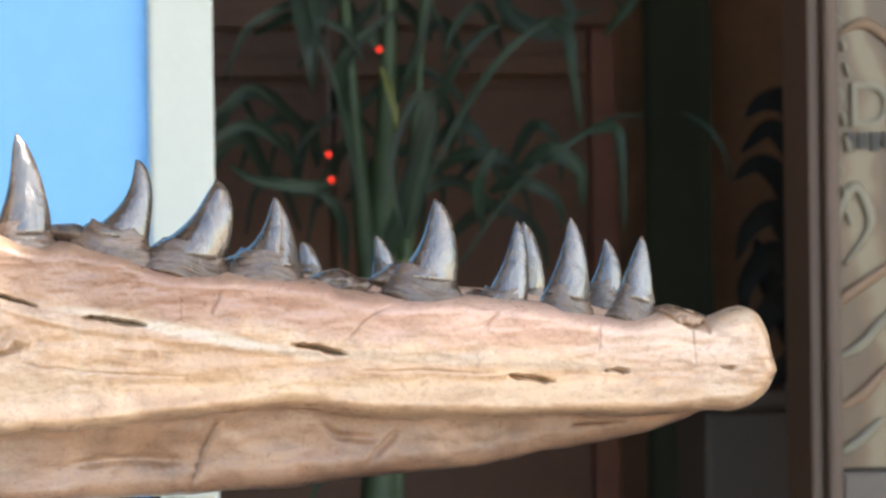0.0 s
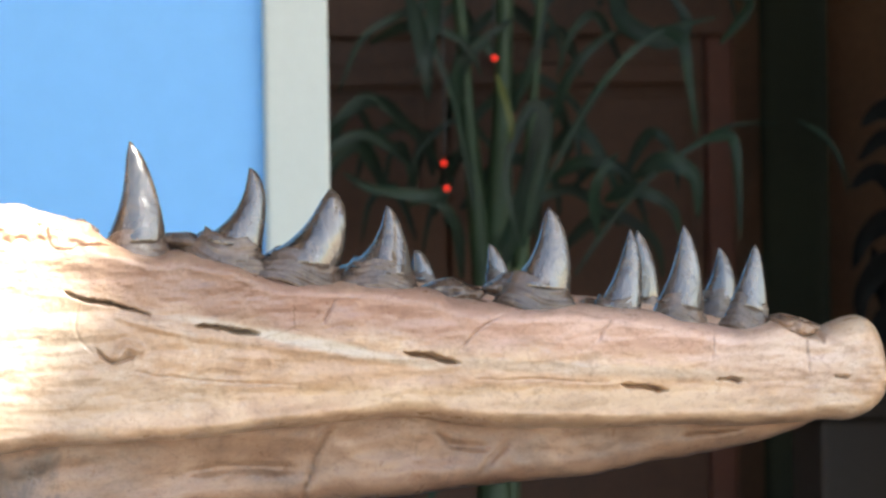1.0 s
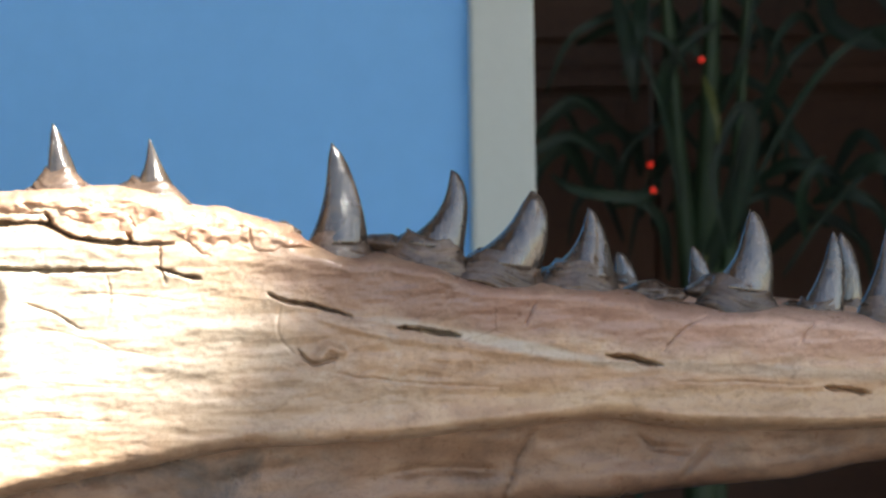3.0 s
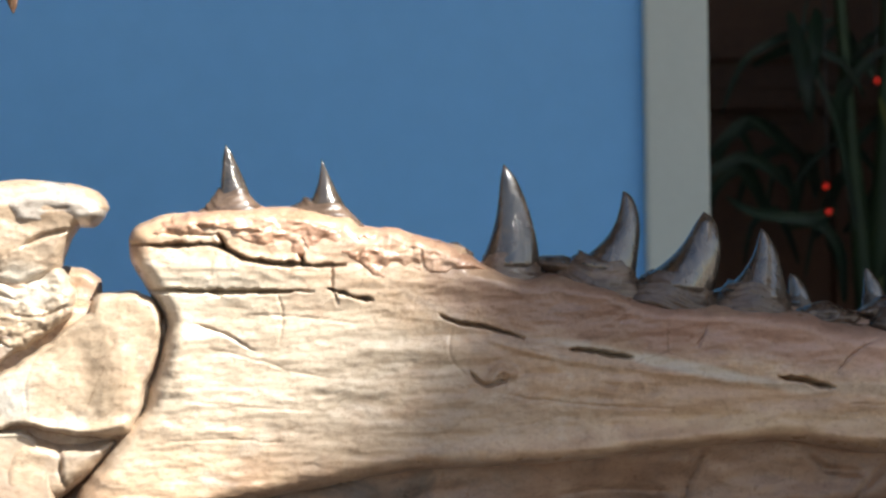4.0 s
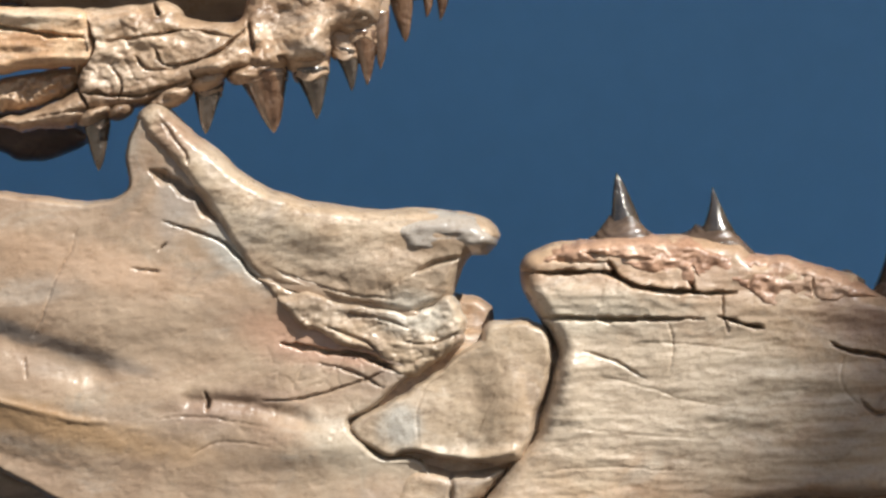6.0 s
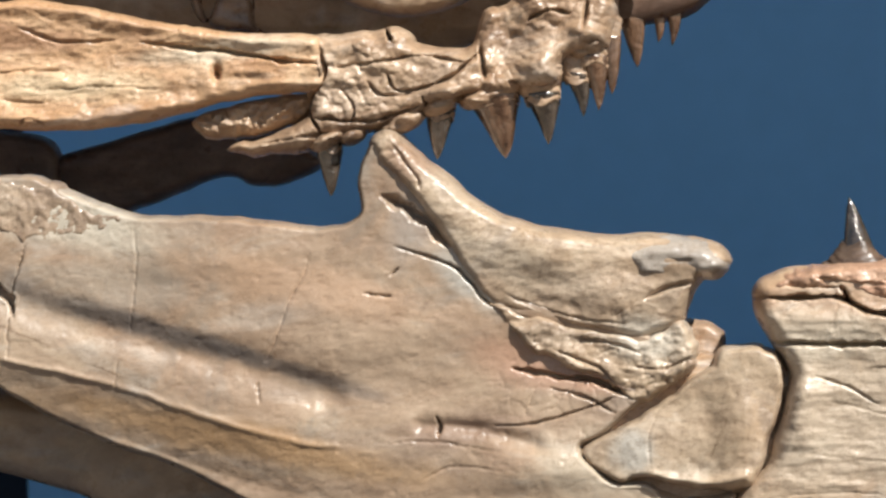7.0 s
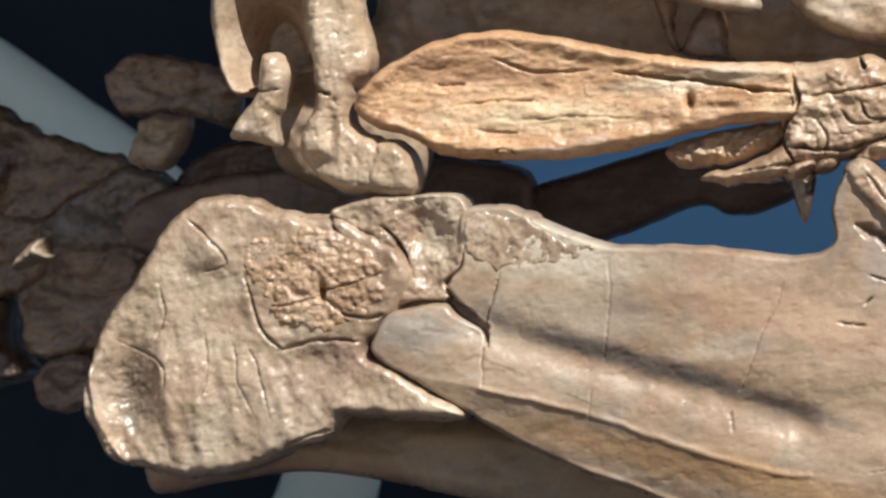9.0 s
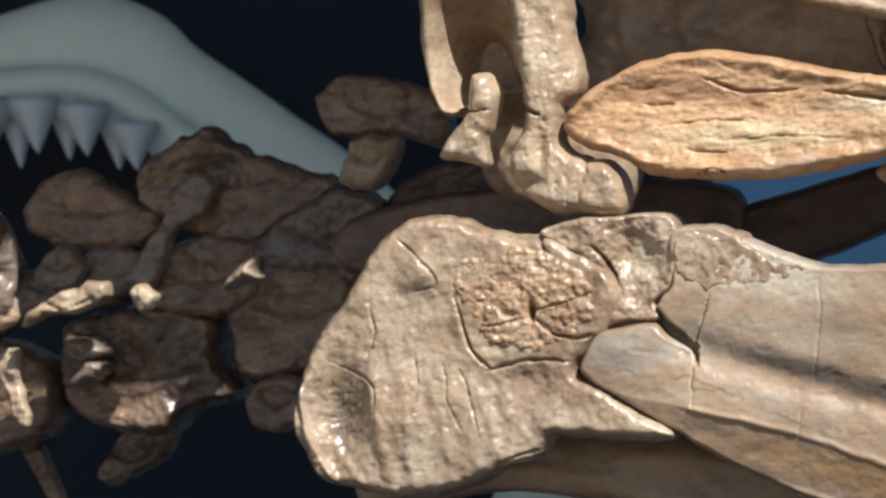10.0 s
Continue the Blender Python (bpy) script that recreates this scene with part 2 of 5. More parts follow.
BROWN_LINE = plain_material("brown_paint", (0.20, 0.12, 0.07), 0.5, 0.2)


def picture_material():
    """Marbled brown and cream glass."""
    n = Nodes("swirled_glass")
    w = n.add("ShaderNodeTexWave", Scale=5.0, Distortion=7.0, Detail=3.0, Detail_Scale=1.4)
    n.link(n.where, w.inputs["Vector"])
    col = n.ramp(w.outputs["Fac"], (0.15, (0.045, 0.022, 0.012)), (0.55, (0.085, 0.048, 0.026)), (0.9, (0.14, 0.112, 0.072)))
    return n.done(col, 0.25)


PICTURE = picture_material()
glow = Nodes("red_glow")
GLOW = glow.done((0.3, 0.01, 0.005), 0.4, None, Emission_Strength=0.085)
glow.out.inputs["Emission Color"].default_value = (1.0, 0.035, 0.015, 1)


# ---------------------------------------------------------------- shape helpers
def mesh_of(name, verts, faces, material, smooth=True):
    me = bpy.data.meshes.new(name)
    me.from_pydata([tuple(map(float, v)) for v in verts], [], [tuple(map(int, f)) for f in faces])
    me.materials.append(material)
    if smooth:
        me.polygons.foreach_set("use_smooth", [True] * len(me.polygons))
    me.update()
    return me


def under(child, parent):
    child.parent = parent
    child.matrix_parent_inverse = parent.matrix_world.inverted()
    return child


def thing(name, at, label, category, group="", kind=""):
    ob = new(name)
    ob.location = at
    ob.empty_display_size = 0.05
    bpy.context.view_layer.update()
    return tagged(ob, label, category, group, kind)


def piece(name, verts, faces, material, parent=None, label="", smooth=True):
    ob = new(name, mesh_of(name, verts, faces, material, smooth))
    if parent:
        under(ob, parent)
    if label:
        ob["label"] = label
    return ob


def box(name, x0, x1, y0, y1, z0, z1, material, parent=None, label="", bevel=0.002):
    bm = bmesh.new()
    bmesh.ops.create_cube(bm, size=1.0)
    bm.transform(Matrix.Translation(((x0 + x1) / 2, (y0 + y1) / 2, (z0 + z1) / 2)) @ Matrix.Diagonal((x1 - x0, y1 - y0, z1 - z0, 1)))
    if bevel:
        bmesh.ops.bevel(bm, geom=bm.edges[:], offset=bevel, segments=2, affect="EDGES", profile=0.5)
    me = bpy.data.meshes.new(name)
    bm.to_mesh(me)
    bm.free()
    me.materials.append(material)
    ob = new(name, me)
    if parent:
        under(ob, parent)
    if label:
        ob["label"] = label
    return ob


def value_noise(x, z, seed):
    """Smooth lattice noise in -1..1 for arrays."""
    xi, zi = np.floor(x).astype(np.int64), np.floor(z).astype(np.int64)
    fx, fz = x - xi, z - zi
    fx, fz = fx * fx * (3 - 2 * fx), fz * fz * (3 - 2 * fz)

    def h(i, j):
        k = (i * 374761393 + j * 668265263 + seed * 974711) & 0x7FFFFFFF
        k = ((k ^ (k >> 13)) * 1274126177) & 0x7FFFFFFF
        return ((k ^ (k >> 16)) & 0xFFFF) / 32767.5 - 1
    return (h(xi, zi) * (1 - fx) + h(xi + 1, zi) * fx) * (1 - fz) + (h(xi, zi + 1) * (1 - fx) + h(xi + 1, zi + 1) * fx) * fz


def rough_noise(x, z, seed, octaves=4):
    total, amp = 0, 1.0
    for k in range(octaves):
        total = total + amp * value_noise(x * 2 ** k + 31.7 * k, z * 2 ** k - 17.3 * k, seed + k)
        amp *= 0.5
    return total


def spline(points, closed=True, steps=6):
    """A Catmull-Rom curve through the points."""
    p = np.array(points, float)
    n = len(p)
    out = []
    for i in range(n if closed else n - 1):
        if closed:
            a, b, c, d = p[i - 1], p[i], p[(i + 1) % n], p[(i + 2) % n]
        else:
            a, b, c, d = p[max(i - 1, 0)], p[i], p[i + 1], p[min(i + 2, n - 1)]
        for s in np.arange(steps) / steps:
            out.append(0.5 * (2 * b + (c - a) * s + (2 * a - 5 * b + 4 * c - d) * s * s + (3 * b - a - 3 * c + d) * s ** 3))
    if not closed:
        out.append(p[-1])
    return np.array(out)


def line_distance(q, line, reach, closed=False):
    """Distance from the points q to a polyline, up to reach, with the nearest place and the share of its length."""
    best = np.full(len(q), 1e6)
    near = q.copy()
    along = np.zeros(len(q))
    ends = np.roll(line, -1, 0) if closed else line[1:]
    starts = line if closed else line[:-1]
    order = np.argsort(q[:, 0], kind="stable")
    xs = q[order, 0]
    for k, (a, b) in enumerate(zip(starts, ends)):
        lo, hi = np.minimum(a, b) - reach, np.maximum(a, b) + reach
        ids = order[np.searchsorted(xs, lo[0]):np.searchsorted(xs, hi[0])]
        ids = ids[(q[ids, 1] > lo[1]) & (q[ids, 1] < hi[1])]
        if not len(ids):
            continue
        p = q[ids]
        ab = b - a
        s = np.clip(((p - a) @ ab) / max(ab @ ab, 1e-12), 0, 1)
        r = a + s[:, None] * ab
        d = np.hypot(*(p - r).T)
        hit = d < best[ids]
        ids, d, r, s = ids[hit], d[hit], r[hit], s[hit]
        best[ids], near[ids], along[ids] = d, r, (k + s) / len(starts)
    return best, near, along


def cell_gaps(q, seed):
    """Distance to the nearest border between scattered cells, and each cell's own height in -1..1."""
    q = q + 0.35 * np.stack([rough_noise(q[:, 0] * 1.3, q[:, 1] * 1.3, seed + 5, 3), rough_noise(q[:, 0] * 1.3 + 9, q[:, 1] * 1.3, seed + 6, 3)], 1)
    base = np.floor(q)
    first, second, lift = np.full(len(q), 9.0), np.full(len(q), 9.0), np.zeros(len(q))
    for i in (-1, 0, 1):
        for j in (-1, 0, 1):
            c = base + (i, j)
            p = c + 0.5 + 0.42 * np.stack([value_noise(c[:, 0], c[:, 1], seed), value_noise(c[:, 0], c[:, 1], seed + 1)], 1)
            d = np.hypot(*(p - q).T)
            nearer = d < first
            second = np.where(nearer, first, np.minimum(second, d))
            lift = np.where(nearer, value_noise(c[:, 0], c[:, 1], seed + 2), lift)
            first = np.where(nearer, d, first)
    return second - first, lift


def bone(name, outline, y, front, back, edge, material, parent=None, label="", cell=1.6, marks=(), lumps=1.0, grain=(30, 12),
         seed=1, lean=(0.0, 0.0), grow=0.0, ragged=0.5, grit=0.5):
    """A bone carved in the round from its side profile, in millimetres: it swells from the profile's edge to the thickness
    front and back over the width edge. marks: ("cut", line, width, depth) a crack or groove that fades at its ends,
    ("step", line, width, height) a ridge, ("bump", x, z, rx, rz, height) a swelling or hollow,
    ("shelf", line, width, depth) an edge below which the face turns under, ("plates", x, z, rx, rz, size, depth)
    a network of cracks between small uneven plates. grit: depth of the fine pits. lean: millimetres that the
    middle plane goes back per millimetre of x and z."""
    rim = spline(outline, True, 7)
    if grow:
        ahead = np.roll(rim, -1, 0) - np.roll(rim, 1, 0)
        area = np.sum(rim[:, 0] * np.roll(rim[:, 1], -1) - np.roll(rim[:, 0], -1) * rim[:, 1])
        out = np.stack([ahead[:, 1], -ahead[:, 0]], 1) * (1 if area > 0 else -1)
        rim = rim + grow * out / np.maximum(np.hypot(*out.T), 1e-6)[:, None]
    chips = rough_noise(rim[:, 0] / 8, rim[:, 1] / 8, seed + 80, 3), rough_noise(rim[:, 0] / 8 + 50, rim[:, 1] / 8, seed + 90, 3)
    rim = rim + ragged * np.stack(chips, 1)
    lo, hi = rim.min(0) - cell * 2, rim.max(0) + cell * 2
    nx, nz = int((hi[0] - lo[0]) / cell) + 1, int((hi[1] - lo[1]) / cell) + 1
    gx, gz = np.meshgrid(lo[0] + cell * np.arange(nx), lo[1] + cell * np.arange(nz), indexing="ij")
    q = np.stack([gx.ravel(), gz.ravel()], 1)
    dist, near, _ = line_distance(q, rim, max(edge, 4 * cell), True)
    inside = np.zeros(len(q), bool)
    for a, b in zip(rim, np.roll(rim, -1, 0)):
        if a[1] != b[1]:
            cross = (a[1] > q[:, 1]) != (b[1] > q[:, 1])
            inside ^= cross & (q[:, 0] < (b[0] - a[0]) * (q[:, 1] - a[1]) / (b[1] - a[1]) + a[0])
    keep = inside | (dist < cell * 0.55)
    snap = keep & ((~inside) | (dist < cell * 0.45))
    q[snap] = near[snap]
    d = np.where(snap, 0.0, dist)
    swell = np.sqrt(np.clip(1 - (1 - np.clip(d / edge, 0, 1)) ** 2, 0, 1))
    fade = np.clip(d / (edge * 0.5), 0, 1)
    relief = lumps * fade * (1.3 * rough_noise(q[:, 0] / grain[0], q[:, 1] / grain[1], seed) + 0.35 * rough_noise(q[:, 0] / 7, q[:, 1] / 5, seed + 9, 3))
    relief -= 0.35 * grit * fade * np.clip(2.2 * rough_noise(q[:, 0] / 5 + 7, q[:, 1] / 3.4, seed + 21, 3) - 0.9, 0, 1.6)
    for kind, *m in marks:
        if kind == "plates":
            x, z, rx, rz, size, depth = m
            share = np.clip(1.6 - 1.6 * (((q[:, 0] - x) / rx) ** 2 + ((q[:, 1] - z) / rz) ** 2), 0, 1)
            gap, lift = cell_gaps(q / size, seed + 33)
            patchy = np.clip(0.5 + 0.9 * rough_noise(q[:, 0] / (size * 3), q[:, 1] / (size * 3), seed + 61, 2), 0, 1)
            relief += share * fade * depth * (0.25 * lift - 0.6 * patchy * np.clip(1 - gap / 0.14, 0, 1))
            continue
        if kind == "bump":
            x, z, rx, rz, h = m
            relief += h * np.exp(-((q[:, 0] - x) / rx) ** 2 - ((q[:, 1] - z) / rz) ** 2) * np.clip(d / 4, 0, 1)
            continue
        line, width, depth = m
        path = spline(line, False, 5)
        if kind == "shelf":   # below the line the face turns under, by depth over the width
            order = np.argsort(path[:, 0])
            below = np.interp(q[:, 0], path[order, 0], path[order, 1]) - q[:, 1]
            inside_x = np.clip((q[:, 0] - path[:, 0].min()) / 25, 0, 1) * np.clip((path[:, 0].max() - q[:, 0]) / 120, 0, 1)
            relief -= depth * np.clip(below / width, 0, 1.2) * inside_x
            continue
        wob = q + 0.55 * np.stack([rough_noise(q[:, 0] / 9, q[:, 1] / 9, seed + 40, 3), rough_noise(q[:, 0] / 9, q[:, 1] / 9, seed + 50, 3)], 1)
        r, _, s = line_distance(wob, path, 3 * width + 2)
        if kind == "cut":
            taper = np.clip(np.minimum(s, 1 - s) * 4 + 0.2, 0, 1)
            uneven = width * (0.25 + 0.75 * taper) * (0.8 + 0.45 * rough_noise(q[:, 0] / 6, q[:, 1] / 6, seed + 70, 3))
            relief -= depth * taper * np.clip(1 - r / np.maximum(uneven, cell * 0.7), 0, 1)
        elif kind == "step":
            relief += depth * np.exp(-(r / width) ** 2) * np.clip(d / 4, 0, 1)
    middle = lean[0] * (q[:, 0] - rim[:, 0].mean()) + lean[1] * (q[:, 1] - rim[:, 1].mean())
    yf = middle - np.maximum(front * swell + relief * (d > 0), -back * 0.6 * swell)
    yb = middle + back * swell
    ids = keep.reshape(nx, nz)
    quad = ids[:-1, :-1] & ids[1:, :-1] & ids[1:, 1:] & ids[:-1, 1:]
    grid = np.arange(nx * nz).reshape(nx, nz)
    i, j = np.nonzero(quad)
    f = np.stack([grid[i, j], grid[i + 1, j], grid[i + 1, j + 1], grid[i, j + 1]], 1)
    used = np.unique(f)
    remap = np.full(nx * nz, -1)
    remap[used] = np.arange(len(used))
    # the rim of the sheet is shared by front and back
    edges = np.sort(np.concatenate([f[:, [0, 1]], f[:, [1, 2]], f[:, [2, 3]], f[:, [3, 0]]]), 1)
    code, count = np.unique(edges[:, 0] * (nx * nz) + edges[:, 1], return_counts=True)
    single = code[count == 1]
    rim_ids = np.unique(np.concatenate([single // (nx * nz), single % (nx * nz)]))
    yf[rim_ids] = middle[rim_ids]
    q[rim_ids] = near[rim_ids]
    bremap = remap.copy()
    free = np.setdiff1d(used, rim_ids)
    bremap[free] = len(used) + np.arange(len(free))
    vf = np.stack([q[used, 0], yf[used], q[used, 1]], 1)
    vb = np.stack([q[free, 0], yb[free], q[free, 1]], 1)
    verts = np.concatenate([vf, vb]) / 1000 + np.array([0, y, 0])
    faces = np.concatenate([remap[f], bremap[f][:, ::-1]])
    return piece(name, verts, faces, material, parent, label)


def tooth(name, profile, y, parent, material=ENAMEL, depth=0.8, label=""):
    """A curved tooth from its side profile in millimetres: root, mid-edge, tip, mid-edge, root."""
    l0, lm, tip, rm, r0 = [np.array(p, float) for p in profile]
    tip = tip + 0.05 * (tip - (l0 + r0) / 2)
    lc, rc = 2 * lm - (l0 + tip) / 2, 2 * rm - (r0 + tip) / 2
    rings, around = 22, 18
    verts, faces = [], []
    for k in range(rings):
        s = 0.95 * k / (rings - 1)
        cap = math.sqrt(max(0.02, 1 - max(0.0, (k / (rings - 1) - 0.84) / 0.16) ** 2))
        left = (1 - s) ** 2 * l0 + 2 * s * (1 - s) * lc + s * s * tip
        right = (1 - s) ** 2 * r0 + 2 * s * (1 - s) * rc + s * s * tip
        mid, half = (left + right) / 2, (right - left) / 2 * cap * (1 + 0.5 * s ** 3)
        wide = np.hypot(*half)
        for m in range(around):
            g = 2 * math.pi * m / around
            bulge = 1 + 0.045 * math.sin(4 * g + k * 0.25 + l0[0]) * (1 - s)
            e = mid + half * math.cos(g) * bulge
            verts.append((e[0] / 1000, y + wide * bulge * depth * math.sin(g) / 1000, e[1] / 1000))
    for k in range(rings - 1):
        for m in range(around):
            n = (m + 1) % around
            faces.append((k * around + m, k * around + n, (k + 1) * around + n, (k + 1) * around + m))
    faces.append(tuple(range(around))[::-1])
    faces.append(tuple((rings - 1) * around + m for m in range(around)))
    return piece(name, verts, faces, material, parent, label)


def root(profile, y, parent, drop=13, spread=1.5, stuff=COLLAR):
    """The wrinkled, flared root below a tooth's crown."""
    l0, _, tip, _, r0 = [np.array(p, float) for p in profile]
    mid, half = (l0 + r0) / 2, (r0 - l0) / 2
    up = (tip - mid) / max(np.hypot(*(tip - mid)), 1e-9)
    wide = np.hypot(*half)
    rings, around = 22, 32
    verts, faces = [], []
    for k in range(rings):
        s = k / (rings - 1)
        height = 5.5 - (5.5 + drop) * s
        swell = 0.88 + (spread - 0.88) * s ** 1.2
        for m in range(around):
            g = 2 * math.pi * m / around
            wrinkle = 1 + 0.055 * (1 - abs(math.sin(0.95 * height + 0.9 * math.sin(2 * g + l0[0]) + l0[1]))) * (0.4 + s) + 0.09 * noise.noise((l0[0] + 3 * math.cos(g), 3 * math.sin(g), height * 0.35))
            e = mid + half * math.cos(g) * swell * wrinkle + up * (height + 1.8 * math.sin(3 * g + l0[0]))
            verts.append((e[0] / 1000, y + wide * (0.80 - 0.16 * s) * swell * wrinkle * math.sin(g) / 1000, e[1] / 1000))
    for k in range(rings - 1):
        for m in range(around):
            n = (m + 1) % around
            faces.append((k * around + m, k * around + n, (k + 1) * around + n, (k + 1) * around + m))
    faces.append(tuple(range(around))[::-1])
    faces.append(tuple((rings - 1) * around + m for m in range(around)))
    return piece("tooth_root", verts, faces, stuff, parent)


def collar(parent, x, z, width, height, y, seed, tilt=0.0, material=COLLAR, peak=0.55):
    """The wrinkled bone socket from which a tooth stands."""
    w, h = width / 2, height / 2
    pts = []
    for g in np.arange(12) * math.pi / 6:
        c, v = math.cos(g), math.sin(g)
        pts.append((x + w * c * (1.0 - peak * max(v, 0)), z + h * v + tilt * w * c))
    folds = [("step", [(x - w, z + dz + 1.5), (x, z + dz - 1), (x + w, z + dz + 1.5)], 1.4, 3.0) for dz in (-h * 0.5, -h * 0.05, h * 0.4)]
    return bone("tooth_socket", pts, y, 8, 10, max(4, height * 0.5), material, parent, "", 1.1, folds, 2.0, (7, 4), seed)


def tube(name, path, radii, material, parent=None, label="", around=14, flat=1.0, closed_ends=True):
    """A bar along a path in metres, with a radius at each point; flat squashes it front to back."""
    pts = spline(path, False, 6)
    rad = np.interp(np.linspace(0, 1, len(pts)), np.linspace(0, 1, len(radii)), radii)
    verts, faces = [], []
    for k, p in enumerate(pts):
        t = pts[min(k + 1, len(pts) - 1)] - pts[max(k - 1, 0)]
        t = Vector(t).normalized()
        side = t.cross(Vector((0, 1, 0)))
        side = side.normalized() if side.length > 1e-4 else Vector((1, 0, 0))
        front = side.cross(t).normalized()
        for m in range(around):
            g = 2 * math.pi * m / around
            verts.append(tuple(Vector(p) + side * (rad[k] * math.cos(g)) + front * (rad[k] * flat * math.sin(g))))
    for k in range(len(pts) - 1):
        for m in range(around):
            n = (m + 1) % around
            faces.append((k * around + m, (k + 1) * around + m, (k + 1) * around + n, k * around + n))
    faces.append(tuple(range(around)))
    faces.append(tuple((len(pts) - 1) * around + m for m in range(around))[::-1])
    return piece(name, verts, faces, material, parent, label)


# ---------------------------------------------------------------- setting
# unseen ground; its brown is picked for the warm light it throws back
ground = box("ground", -60, 60, -60, 60, -0.1, 0, GROUND, bevel=0)
tagged(ground, "unseen ground, its sandy brown set for warm bounced light", "ground", kind="structure")
# unseen roof and awning: they keep the sun off the wall and snout
roof = box("roof_overhang", -4, 5, -0.455, 4.2, 2.3, 2.4, DOORWOOD, bevel=0)
tagged(roof, "unseen roof overhang that keeps the sun off the shop wall", "roof", kind="structure")
awning = box("awning", 5.10, 11.0, -12.0, 2.0, 8.6, 8.66, FABRIC, bevel=0)
tagged(awning, "high fabric awning that shades the snout", "awning", kind="structure")

WALL = 0.95
wall_blue = box("wall_blue", -0.52, 0.408, WALL, WALL + 0.1, 0, 2.3, BLUE, bevel=0)
tagged(wall_blue, "plain sky-blue painted wall panel", "wall", kind="structure")
wall_navy = box("wall_navy", -4.0, -0.52, WALL + 0.02, WALL + 0.1, 0, 2.3, NAVY, bevel=0)
tagged(wall_navy, "dark navy cloth covered wall", "wall", kind="structure")
post = box("trim", 0.408, 0.456, WALL - 0.012, WALL + 0.1, 0, 2.3, WHITE, bevel=0.003)
tagged(post, "white painted vertical edge board of the blue wall", "trim", kind="structure")
back = box("wall_back", 0.2, 5, 1.75, 1.85, 0, 2.3, LIGHTWOOD, bevel=0)
tagged(back, "dark brown wood panelled wall inside the shop", "wall", kind="structure")
side_l = box("wall_inner", 0.36, 0.408, WALL + 0.1, 1.75, 0, 2.3, WOOD, bevel=0)
tagged(side_l, "dark inner side wall of the shop", "wall", kind="structure")
side_r = box("wall_right", 1.35, 5, WALL, WALL + 0.1, 0, 2.3, DOORWOOD, bevel=0)
tagged(side_r, "brown outer wall beside the shop door", "wall", kind="structure")

# ---------------------------------------------------------------- the fossil skull
skull = thing("fossil_skull", (0, 0.08, 0.96), "large tan fossil reptile skull with open toothed jaws on rods", "fossil skull")

# front half of the lower jaw
DENTARY_TOP = [(615, 1201), (611, 1217), (603, 1230), (592, 1231), (578, 1226), (558, 1231), (533, 1227), (503, 1232), (488, 1236), (460, 1240), (418, 1241),
        (382, 1245), (370, 1250), (335, 1254), (288, 1258), (264, 1267), (241, 1272), (224, 1271), (198, 1280), (193, 1286), (184, 1288), (175, 1290),
        (161, 1295), (143, 1297), (132, 1304), (94, 1308), (59, 1306), (42, 1305), (28, 1300), (22, 1293), (22, 1285), (26, 1275), (33, 1263)]
DENTARY_LOW = [(39, 1250), (37, 1236), (32, 1222), (28, 1207), (17, 1193), (6, 1179), (-9, 1156), (-3, 1139), (31, 1145), (63, 1153), (121, 1164),
        (168, 1171), (191, 1172), (238, 1174), (297, 1179), (356, 1183), (381, 1179), (405, 1176), (441, 1175), (502, 1175), (533, 1174), (573, 1176),
        (591, 1176), (607, 1182), (615, 1194)]
